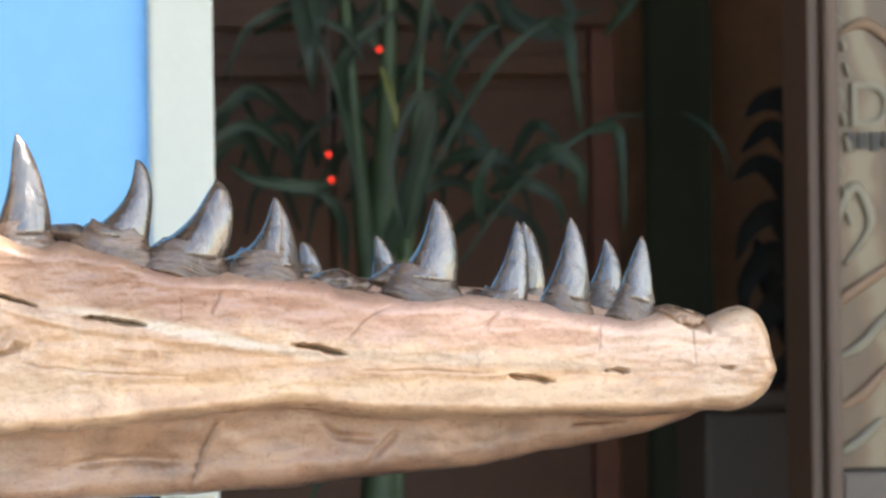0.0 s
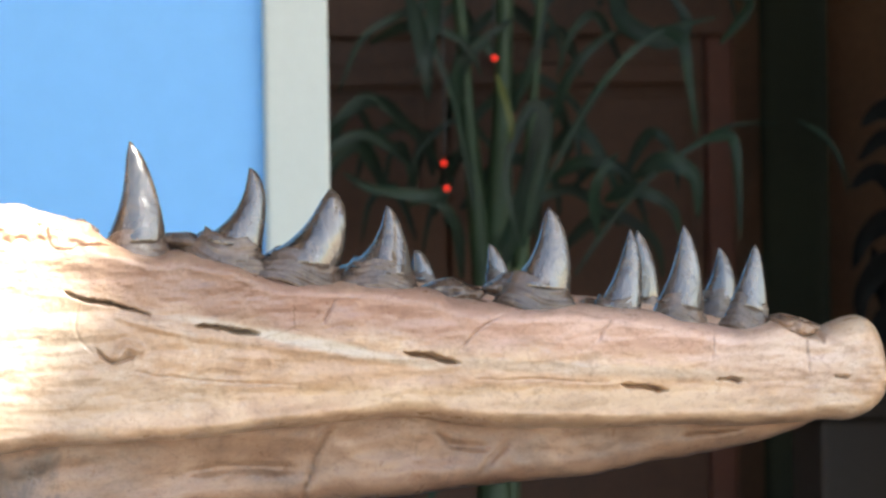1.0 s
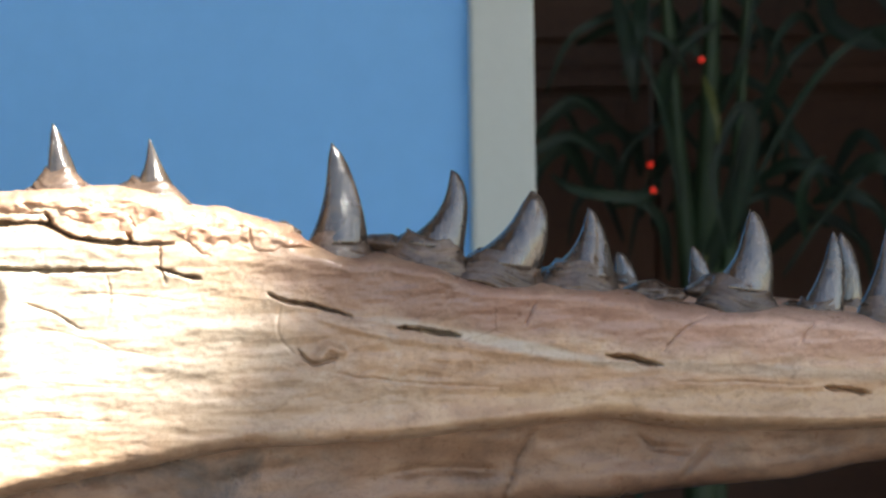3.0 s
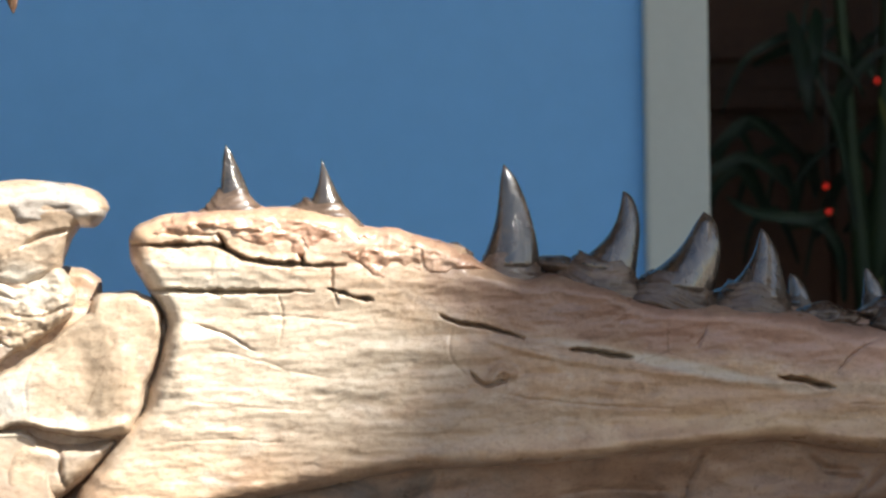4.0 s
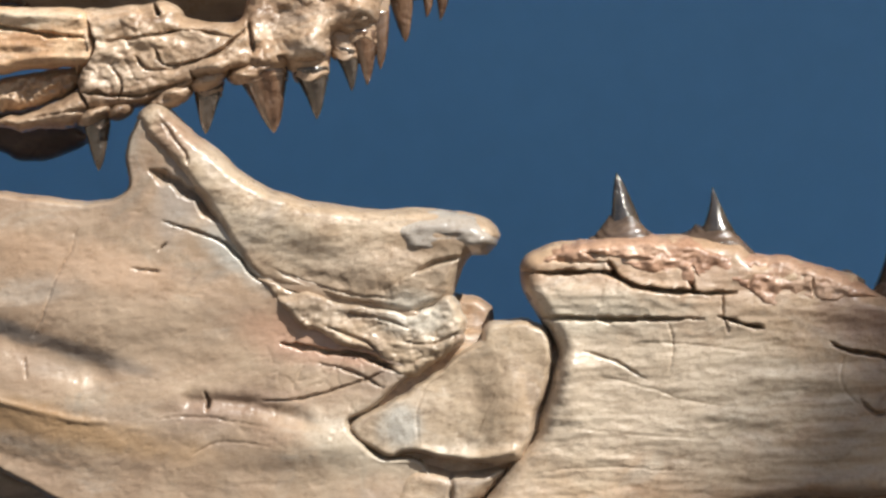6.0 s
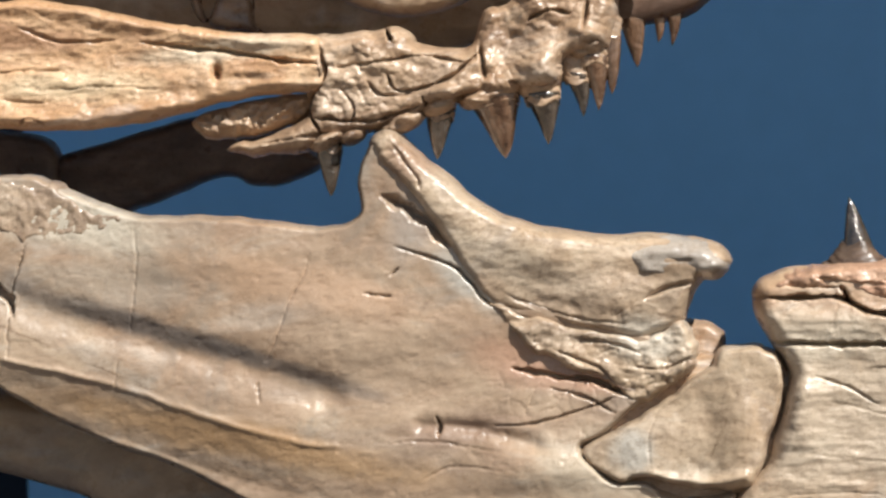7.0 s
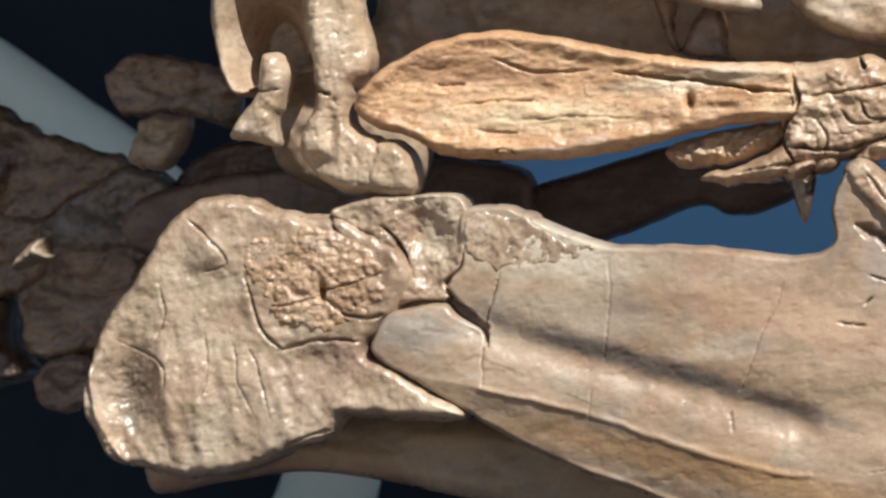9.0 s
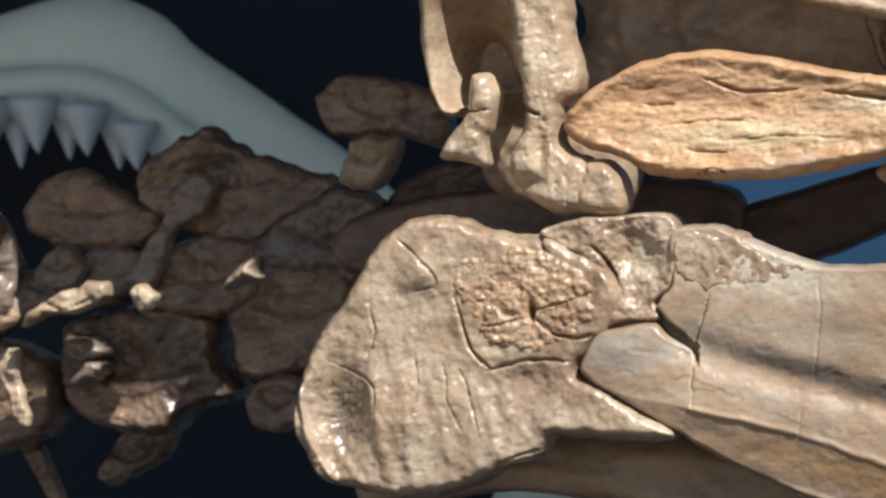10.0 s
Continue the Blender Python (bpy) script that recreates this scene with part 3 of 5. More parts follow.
dentary = bone("dentary", DENTARY_TOP + DENTARY_LOW, 0.0, 24, 18, 10, TAN, skull, "tan front bone of the lower jaw", 0.72, (
    ("cut", [(352, 1217), (364, 1215), (382, 1211)], 1.7, 18), ("cut", [(246, 1233), (258, 1231), (278, 1228)], 1.7, 18),
    ("cut", [(179, 1252), (189, 1247), (202, 1245), (222, 1239)], 1.6, 17), ("cut", [(467, 1198), (478, 1197), (492, 1195)], 1.5, 13),
    ("cut", [(518, 1200), (524, 1200), (532, 1199)], 1.8, 12), ("cut", [(581, 1201), (585, 1200), (589, 1200)], 1.6, 9),
    ("cut", [(556, 1229), (566, 1225), (580, 1224)], 5.5, 15),
    ("cut", [(19, 1289), (45, 1289), (67, 1288), (83, 1281), (106, 1278), (132, 1277)], 2.0, 18), ("cut", [(29, 1266), (60, 1265), (83, 1265), (115, 1264)], 1.6, 14),
    ("cut", [(122, 1266), (134, 1262), (145, 1260)], 1.8, 15), ("cut", [(67, 1295), (69, 1291), (71, 1286)], 1.5, 12),
    ("cut", [(108, 1289), (109, 1283), (110, 1277)], 1.5, 12), ("cut", [(37, 1297), (48, 1295), (66, 1294)], 1.4, 9),
    ("cut", [(125, 1277), (125, 1266), (127, 1257)], 1.0, 4), ("cut", [(54, 1249), (71, 1243), (85, 1234)], 0.9, 3),
    ("cut", [(194, 1223), (202, 1215), (217, 1219)], 1.3, 5), ("cut", [(186, 1247), (184, 1230), (196, 1218)], 0.8, 1.2),
    ("step", [(205, 1218), (210, 1223), (215, 1221)], 2.6, 4.5),
    ("step", [(206, 1238), (249, 1227), (302, 1219), (352, 1213)], 2.5, 1.8),
    ("step", [(205, 1176), (278, 1183), (352, 1188), (441, 1183), (564, 1181)], 7, 4), ("bump", 411, 1191, 160, 8, -3),
    ("bump", 45, 1235, 11, 22, 6), ("bump", 83, 1275, 60, 12, 4),
    ("cut", [(211, 1210), (249, 1205), (301, 1201)], 0.9, 1.8), ("cut", [(388, 1202), (418, 1202), (460, 1199)], 0.9, 1.6),
    ("cut", [(317, 1245), (311, 1232)], 0.7, 2), ("cut", [(382, 1218), (394, 1230), (409, 1237)], 0.8, 2), ("cut", [(454, 1220), (463, 1234)], 0.8, 2),
    ("cut", [(517, 1227), (515, 1210)], 0.8, 2), ("cut", [(566, 1222), (567, 1202)], 0.8, 2.5),
    ("cut", [(60, 1236), (78, 1232), (104, 1224), (128, 1219)], 0.7, 0.8), ("cut", [(48, 1210), (80, 1206), (118, 1203)], 0.7, 0.7), ("cut", [(84, 1253), (112, 1251), (140, 1247)], 0.7, 0.8),
    ("cut", [(96, 1266), (99, 1252), (97, 1238)], 0.7, 1.6), ("cut", [(30, 1188), (70, 1190), (104, 1187)], 0.7, 0.8), ("plates", 90, 1275, 85, 28, 16, 0.7), ("plates", 250, 1255, 150, 16, 6, 0.5),
    ("plates", 470, 1228, 90, 10, 7, 0.5), *[("bump", x, z, 15, 10, 3.0) for x, z in ((217, 1264), (266, 1262), (303, 1250), (344, 1247), (427, 1236), (470, 1229), (503, 1226), (540, 1224))]), seed=3, lumps=0.8, grain=(45, 9))
splenial = bone("splenial", [(590, 1186), (581, 1173), (540, 1161), (493, 1154), (462, 1148), (416, 1145), (356, 1139), (320, 1138), (211, 1132), (92, 1111), (-10, 1113),
        (-9, 1174), (123, 1178), (208, 1186), (326, 1192), (448, 1186)],
    0.03, 18, 16, 12, STAINED_SHADED, skull, "", 1.8, (
    ("cut", [(320, 1177), (311, 1159), (305, 1139)], 1.2, 5), ("cut", [(373, 1176), (383, 1167), (405, 1165)], 1.0, 4), ("cut", [(414, 1169), (398, 1151)], 0.9, 4),
    ("cut", [(506, 1171), (521, 1171), (540, 1172)], 2.2, 7), ("cut", [(243, 1155), (272, 1158), (305, 1155)], 4, 4), ("bump", 278, 1154, 40, 14, -6)),
    seed=5, grain=(40, 12))

# a dark brown piece fills the notch and stands in for its shade
bone("socket_shade", [(550, 1231), (559, 1233), (571, 1230), (577, 1225), (570, 1220), (557, 1221)], -0.001, 22.5, 10, 5, BROWN, dentary, "rough brown piece coloured for the shade in a tooth hole", 0.7, (("plates", 563, 1226, 20, 10, 3, 2.5),), lumps=1.5, grain=(4, 3), seed=77)
crest = bone("bone_crust", [(23, 1290), (28, 1297), (40, 1303), (57, 1306), (95, 1307), (118, 1304), (141, 1298), (159, 1296), (176, 1290), (188, 1286), (202, 1279),
        (205, 1273), (185, 1268), (164, 1269), (147, 1265), (132, 1278), (106, 1279), (83, 1284), (67, 1291), (45, 1291)],
    0.0, 24.9, 12, 7, PINK, dentary, "reddish crust along the jaw's top edge", 0.75, (("plates", 110, 1290, 110, 30, 14, 1.2), ("cut", [(54, 1299), (72, 1295), (89, 1295)], 1.6, 7), ("cut", [(109, 1292), (112, 1283)], 1.5, 8), ("cut", [(141, 1292), (138, 1280)], 1.3, 5),
    ("cut", [(170, 1285), (172, 1274)], 1.2, 5)), lumps=1.5, grain=(10, 6), seed=4, ragged=1.4, grit=1.2)

# rear half of the lower jaw: a dark core with separate fossil pieces on it
core = bone("rock_core", [(48, 1252), (45, 1235), (36, 1205), (9, 1180), (-35, 1172), (-119, 1199), (-177, 1202), (-251, 1203), (-319, 1227), (-373, 1254), (-417, 1284),
        (-418, 1286), (-443, 1259), (-505, 1245), (-535, 1290), (-503, 1344), (-442, 1343), (-405, 1351), (-360, 1343), (-264, 1326), (-176, 1319), (-117, 1298),
        (-59, 1274), (-2, 1261)],
    0.006, 15, 12, 8, RUSTY, skull, "rusty rock in the cracks between the jaw bones", 2.0, seed=6)
saddle = bone("jaw_joint_bone", [(-32, 1232), (-4, 1252), (9, 1264), (32, 1263), (39, 1249), (35, 1232), (29, 1212), (20, 1193), (-5, 1192), (-34, 1198), (-48, 1196),
        (-66, 1213)],
    0.002, 23, 18, 4, PALE, skull, "", 0.8, (("bump", 13, 1221, 12, 22, 4), ("bump", -19, 1236, 18, 14, -5),
    ("step", [(-28, 1198), (-5, 1196), (17, 1198)], 3, 3), ("cut", [(-25, 1236), (-31, 1219), (-30, 1201)], 0.9, 1)), seed=7, grow=0.8, lumps=0.7, grain=(16, 26), ragged=1.0)
lower_bit = bone("jaw_fragment", [(-35, 1193), (-11, 1189), (14, 1190), (3, 1175), (-11, 1163), (-25, 1152), (-35, 1132), (-58, 1132), (-46, 1173)], 0.004, 22, 18, 9, PALE, skull, "", 1.3,
    (("cut", [(-14, 1190), (-15, 1175), (-11, 1166)], 1.3, 7),), seed=8, grow=1.0)
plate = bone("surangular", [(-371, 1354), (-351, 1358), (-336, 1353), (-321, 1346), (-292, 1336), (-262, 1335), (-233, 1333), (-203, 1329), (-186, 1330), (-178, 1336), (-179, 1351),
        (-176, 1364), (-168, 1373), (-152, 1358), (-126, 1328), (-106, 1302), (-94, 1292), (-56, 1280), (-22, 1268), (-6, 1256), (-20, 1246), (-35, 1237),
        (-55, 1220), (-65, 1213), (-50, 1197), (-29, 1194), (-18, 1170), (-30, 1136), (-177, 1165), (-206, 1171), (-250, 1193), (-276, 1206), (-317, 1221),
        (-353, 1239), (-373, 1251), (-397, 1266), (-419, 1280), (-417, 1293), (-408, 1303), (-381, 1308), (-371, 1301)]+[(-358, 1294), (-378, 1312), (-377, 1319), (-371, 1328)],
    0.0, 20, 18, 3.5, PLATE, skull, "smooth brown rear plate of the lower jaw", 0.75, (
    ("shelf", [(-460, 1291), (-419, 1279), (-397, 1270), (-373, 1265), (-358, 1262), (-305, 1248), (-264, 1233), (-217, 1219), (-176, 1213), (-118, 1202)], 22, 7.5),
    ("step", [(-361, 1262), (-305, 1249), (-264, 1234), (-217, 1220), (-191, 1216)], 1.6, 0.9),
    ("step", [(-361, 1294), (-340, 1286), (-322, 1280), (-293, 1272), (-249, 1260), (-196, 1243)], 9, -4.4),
    ("cut", [(-350, 1322), (-354, 1307), (-358, 1294), (-360, 1263)], 0.9, 3), ("cut", [(-293, 1328), (-292, 1312), (-294, 1294), (-297, 1271)], 0.8, 1.2), ("cut", [(-203, 1315), (-207, 1302), (-214, 1289), (-221, 1270), (-227, 1259)], 0.9, 1.3),
    ("cut", [(-303, 1262), (-305, 1246)], 0.8, 1), ("cut", [(-380, 1310), (-368, 1303), (-360, 1295), (-357, 1284)], 1.8, 16),
    ("cut", [(-160, 1318), (-134, 1309), (-122, 1300), (-112, 1288), (-85, 1277)], 1.2, 6), ("cut", [(-100, 1255), (-82, 1251), (-59, 1248), (-35, 1238)], 1.8, 16),
    ("cut", [(-140, 1231), (-138, 1226), (-139, 1220)], 1.2, 7), ("cut", [(-175, 1294), (-160, 1292)], 0.9, 3),
    ("cut", [(-164, 1217), (-147, 1218), (-129, 1216), (-106, 1212)], 0.9, 1.2), ("cut", [(-109, 1226), (-88, 1227), (-59, 1235), (-48, 1240)], 1.1, 4), ("step", [(-147, 1226), (-118, 1224), (-89, 1216)], 4, -3),
    ("cut", [(-81, 1245), (-62, 1239), (-48, 1231)], 1.2, 4), ("cut", [(-147, 1199), (-129, 1205), (-103, 1202)], 0.9, 1.0), ("bump", -190, 1276, 55, 28, 4), ("bump", -263, 1314, 60, 22, 3), ("bump", -73, 1262, 30, 12, -4),
    ("cut", [(-231, 1250), (-230, 1238)], 0.9, 2), ("cut", [(-162, 1303), (-157, 1307)], 0.9, 3),
    ("bump", -397, 1294, 22, 14, 4), ("bump", -152, 1246, 60, 20, -3),
    ("cut", [(-166, 1344), (-153, 1337), (-141, 1328), (-131, 1318)], 4.5, 9), ("plates", -60, 1245, 60, 22, 10, 1.3), ("plates", -325, 1335, 48, 16, 6, 0.7), ("plates", -95, 1215, 70, 14, 11, 0.9),
     ("bump", -84, 1203, 30, 14, 7), ("bump", -41, 1185, 26, 18, -5)),
    seed=11, grow=0.5, lumps=0.55, grain=(50, 24))
pebbly = bone("pebbly_patch", [(-370, 1354), (-351, 1357), (-336, 1352), (-321, 1345), (-293, 1336), (-296, 1329), (-316, 1324), (-340, 1320), (-354, 1321), (-368, 1328)], 0.0, 20.9, 10, 5, KNOB, plate, "pale pebbly bone surface", 0.8, (("plates", -330, 1338, 60, 30, 4, 0.8),), lumps=0.6, grain=(5, 5), seed=12, ragged=2.2)
coronoid = bone("coronoid", [(-173, 1368), (-169, 1377), (-160, 1378), (-149, 1368), (-134, 1355), (-114, 1338), (-88, 1328), (-59, 1323), (-21, 1322), (-1, 1319), (9, 1313),
        (11, 1306), (4, 1299), (-4, 1298), (-10, 1286), (-14, 1277), (-34, 1268), (-60, 1273), (-83, 1278), (-103, 1283), (-115, 1290), (-126, 1305),
        (-135, 1320), (-149, 1340), (-160, 1352)],
    -0.001, 21.5, 20, 7, PALE, skull, "pale hooked bone on top of the jaw", 0.75, (
    ("bump", -19, 1309, 26, 9, 5), ("bump", -90, 1312, 40, 12, 3), ("bump", -78, 1286, 26, 7, -2.5), ("cut", [(-103, 1293), (-83, 1284), (-65, 1280), (-45, 1277)], 0.9, 3),
    ("cut", [(-7, 1298), (-19, 1295), (-33, 1289)], 1.6, 5), ("bump", -45, 1290, 24, 10, 5), ("plates", -58, 1284, 50, 16, 7, 1.1), ("plates", -158, 1366, 18, 16, 6, 1.4),
    ("cut", [(-160, 1370), (-149, 1355), (-146, 1346)], 1.3, 3), ("step", [(-150, 1356), (-132, 1336), (-108, 1319), (-74, 1313)], 8, 2)), seed=13, grow=0.6, lumps=0.8, grain=(26, 12), ragged=0.8)
# ash-grey overlay on the end of the hook
hook = bone("hook_tip", [(-45, 1313), (-33, 1321), (-20, 1322), (-1, 1319), (9, 1313), (11, 1306), (5, 1299), (-10, 1299), (-27, 1297), (-40, 1301)], -0.0042, 23.2, 16, 11, ASH, coronoid, "ash-grey tip", 1.0,
    (("step", [(-33, 1304), (-16, 1301), (5, 1306)], 2.5, 2.5), ("cut", [(-21, 1309), (-7, 1308)], 1.2, 2)), lumps=1.0, grain=(16, 8), seed=15)
ledge = bone("splint_bone", [(-112, 1290), (-83, 1280), (-60, 1275), (-34, 1270), (-16, 1277), (-9, 1272), (-6, 1263), (-11, 1251), (-28, 1241), (-40, 1236), (-46, 1240),
        (-57, 1250), (-80, 1258), (-97, 1270)],
    0.0, 21.5, 18, 5, PALE, skull, "", 0.8, (("plates", -45, 1258, 70, 26, 8, 2.0), ("cut", [(-74, 1271), (-45, 1266), (-34, 1260)], 1.1, 3), ("cut", [(-40, 1255), (-22, 1254), (-8, 1260)], 1.1, 3),
    ("cut", [(-80, 1264), (-57, 1255), (-43, 1240)], 1.1, 5)), seed=14, grow=1.4, lumps=1.3, grain=(12, 7), ragged=1.6)
rear_block = bone("rear_block", [(-19, 1276), (-7, 1278), (3, 1275), (8, 1268), (7, 1258), (-8, 1247), (-22, 1253)], 0.03, 14, 12, 5, RUSTY, skull, "", 1.2, seed=16, ragged=1.0)
artic = bone("articular", [(-503, 1365), (-518, 1359), (-531, 1347), (-546, 1323), (-562, 1302), (-570, 1285), (-575, 1264), (-571, 1243), (-560, 1226), (-535, 1220), (-514, 1217),
        (-486, 1221), (-465, 1230), (-446, 1236), (-434, 1248), (-410, 1247), (-369, 1247), (-387, 1262), (-405, 1274), (-421, 1281), (-415, 1292), (-402, 1304),
        (-394, 1322), (-405, 1338), (-420, 1347), (-435, 1354), (-451, 1354), (-469, 1358), (-484, 1364)],
    0.0, 21, 18, 7, KNOB, skull, "lumpy light brown hind end of the lower jaw", 0.75, (("plates", -550, 1262, 14, 34, 4, 1.4), 
    ("cut", [(-517, 1354), (-504, 1343), (-494, 1329), (-508, 1324)], 1.0, 2.5), ("cut", [(-484, 1285), (-479, 1275), (-477, 1266), (-472, 1246)], 1.0, 2), ("cut", [(-493, 1290), (-490, 1278), (-489, 1266), (-480, 1248)], 0.9, 1.5),
    ("bump", -547, 1263, 14, 24, -7), ("bump", -563, 1261, 6, 30, 3), ("step", [(-530, 1278), (-526, 1254), (-521, 1230)], 5, 3), ("bump", -444, 1313, 2.2, 4, -10),
    ("cut", [(-439, 1354), (-437, 1347), (-432, 1339)], 1.1, 5), ("cut", [(-486, 1325), (-476, 1295), (-464, 1283)], 1.3, 4), ("cut", [(-433, 1302), (-421, 1299), (-412, 1302)], 1.3, 5),
    ("step", [(-573, 1267), (-571, 1244), (-558, 1227)], 2, 3), ("step", [(-569, 1276), (-564, 1249), (-551, 1226)], 1.6, 2.5), ("cut", [(-470, 1283), (-443, 1289), (-424, 1287)], 1.4, 5),
    ("step", [(-567, 1279), (-568, 1261), (-563, 1240), (-548, 1223)], 2.1, 1.2), ("step", [(-558, 1281), (-555, 1263), (-550, 1242), (-535, 1223)], 2.4, 1.2), ("step", [(-513, 1278), (-510, 1260), (-511, 1239), (-505, 1221)], 3.5, 1.2), ("step", [(-498, 1278), (-493, 1257), (-489, 1236)], 3.2, 1.2), ("cut", [(-531, 1320), (-528, 1302), (-534, 1290)], 1.0, 2), ("step", [(-476, 1275), (-467, 1260), (-465, 1242)], 3.2, 1.2), ("cut", [(-465, 1233), (-452, 1239), (-440, 1242)], 1.3, 4), ("bump", -449, 1274, 20, 12, -5), ("bump", -516, 1263, 14, 22, 5), ("bump", -505, 1335, 9, 9, 4), ("cut", [(-433, 1249), (-410, 1247), (-380, 1246)], 1.5, 3),
    ("bump", -522, 1302, 22, 30, 3), ("cut", [(-556, 1290), (-531, 1278), (-529, 1263)], 1.0, 2), ("cut", [(-507, 1293), (-505, 1272), (-510, 1254)], 0.9, 2)),
    seed=17, grow=0.6, lumps=1.1, grain=(14, 22), ragged=1.0, grit=0.8)
porous = bone("porous_bone", [(-492, 1337), (-478, 1349), (-451, 1353), (-436, 1351), (-415, 1340), (-404, 1324), (-411, 1303), (-427, 1292), (-452, 1288), (-470, 1292), (-480, 1307)], 0.0, 22.3, 12, 9, RUSTY, artic, "porous orange-brown bone surface", 0.7,
    (("plates", -446, 1320, 60, 40, 4.2, 0.9), ("bump", -444, 1313, 1.8, 4, -12), ("cut", [(-444, 1313), (-427, 1318), (-409, 1324)], 1.2, 4), ("cut", [(-445, 1311), (-464, 1307), (-479, 1306)], 1.2, 4), ("cut", [(-442, 1310), (-430, 1301), (-415, 1299)], 1.3, 5)), lumps=0.7, grain=(3.2, 3.2), seed=18, ragged=2.5, grit=1.6)
wedge = bone("prearticular", [(-439, 1355), (-420, 1361), (-396, 1362), (-369, 1360), (-370, 1329), (-380, 1318), (-378, 1309), (-395, 1309), (-412, 1305), (-412, 1324), (-415, 1339),
        (-427, 1347)],
    0.001, 20, 14, 3, KNOB, skull, "", 0.8, (("plates", -395, 1340, 40, 30, 6, 1.2), ("bump", -389, 1341, 14, 18, -10), ("cut", [(-412, 1347), (-405, 1339), (-398, 1327)], 1.6, 7)), seed=19, grow=2.0, lumps=1.3, grain=(9, 9))
far_ramus = bone("far_ramus", [(-548, 1241), (-436, 1249), (-311, 1235), (-249, 1198), (-219, 1173), (-312, 1174), (-337, 1189), (-405, 1207), (-468, 1217), (-516, 1212), (-558, 1207)],
    0.065, 16, 16, 14, PLATE, skull, "opposite branch of the lower jaw", 1.6, seed=23)

# upper part of the skull
jugal = bone("jugal", [(-426, 1408), (-422, 1421), (-402, 1435), (-378, 1445), (-348, 1448), (-318, 1444), (-289, 1437), (-259, 1432), (-230, 1428), (-198, 1427), (-194, 1413),
        (-198, 1399), (-231, 1396), (-260, 1390), (-290, 1383), (-319, 1380), (-349, 1381), (-379, 1383), (-399, 1394), (-417, 1399)],
    -0.01, 11, 12, 6, ORANGE, skull, "ochre leaf-shaped cheek bone", 0.75, (
    ("step", [(-420, 1418), (-402, 1432), (-378, 1442), (-348, 1445), (-318, 1441), (-274, 1432), (-230, 1425), (-201, 1423)], 4.5, 2.6), ("bump", -336, 1420, 80, 14, -3), ("step", [(-408, 1399), (-379, 1389), (-334, 1385), (-275, 1390)], 4, 3),
    ("cut", [(-289, 1424), (-260, 1421), (-230, 1416), (-213, 1413), (-195, 1412)], 1.7, 11), ("cut", [(-351, 1433), (-333, 1426), (-319, 1425), (-301, 1426)], 1.3, 4), ("bump", -250, 1408, 2.0, 4, -10),
    ("cut", [(-384, 1420), (-366, 1420)], 1.0, 3), ("cut", [(-352, 1383), (-346, 1386), (-338, 1382)], 1.2, 4), ("cut", [(-378, 1408), (-348, 1411), (-325, 1409)], 0.9, 2),
    ("cut", [(-337, 1401), (-307, 1402), (-278, 1400)], 0.9, 2), ("cut", [(-361, 1396), (-337, 1394)], 0.9, 2)), seed=29, lumps=0.8, grain=(18, 6), ragged=0.8, grit=1.2)
pterygoid = bone("pterygoid", [(-204, 1424), (-188, 1428), (-158, 1431), (-144, 1422), (-120, 1421), (-114, 1437), (-100, 1443), (-85, 1466), (-27, 1488), (-19, 1453), (-42, 1444),
        (-44, 1430), (-47, 1418), (-57, 1417), (-70, 1413), (-74, 1400), (-96, 1395), (-127, 1392), (-141, 1387), (-174, 1377), (-203, 1368), (-232, 1365),
        (-247, 1368), (-232, 1375), (-206, 1385), (-204, 1401)],
    0.0, 20, 16, 9, RUSTY, skull, "cracked rusty palate bone with teeth", 0.72, (("plates", -130, 1412, 110, 50, 16, 1.8), 
    ("cut", [(-199, 1424), (-194, 1407), (-203, 1392), (-197, 1375)], 1.7, 12), ("cut", [(-164, 1430), (-160, 1423)], 2.1, 15), ("cut", [(-188, 1410), (-167, 1412), (-144, 1415), (-121, 1411)], 1.4, 7),
    ("cut", [(-162, 1406), (-156, 1397), (-132, 1403), (-115, 1417)], 1.4, 8), ("cut", [(-203, 1385), (-174, 1382), (-144, 1390)], 1.6, 8), ("cut", [(-144, 1394), (-140, 1387)], 1.5, 8),
    ("bump", -100, 1425, 14, 14, -7), ("bump", -84, 1406, 11, 12, 8), ("bump", -60, 1424, 8, 10, 6), ("bump", -133, 1395, 10, 6, 6), ("bump", -109, 1391, 12, 8, 7),
    ("cut", [(-100, 1401), (-92, 1395), (-86, 1390)], 2.5, 15), ("cut", [(-127, 1392), (-121, 1387)], 2.3, 12), ("cut", [(-185, 1398), (-179, 1388), (-182, 1379)], 1.2, 5), ("cut", [(-173, 1403), (-165, 1395), (-147, 1396)], 1.2, 5), ("cut", [(-232, 1371), (-209, 1374), (-185, 1376)], 1.2, 4), ("cut", [(-91, 1431), (-80, 1437), (-68, 1435)], 1.6, 7), ("cut", [(-59, 1442), (-62, 1427)], 1.6, 7), ("cut", [(-115, 1420), (-112, 1402)], 1.6, 8)), seed=31, lumps=1.5, grain=(14, 9), ragged=1.5, grit=1.2)
spongy = bone("spongy_bone", [(-265, 1384), (-251, 1391), (-227, 1396), (-203, 1399), (-205, 1386), (-233, 1376), (-251, 1375), (-261, 1378)], 0.006, 14, 12, 8, RUSTY, skull, "", 0.8, (("plates", -233, 1386, 50, 20, 4.5, 3.0),), seed=32, lumps=2.0, grain=(4, 3.5), ragged=1.5, grit=2.0)
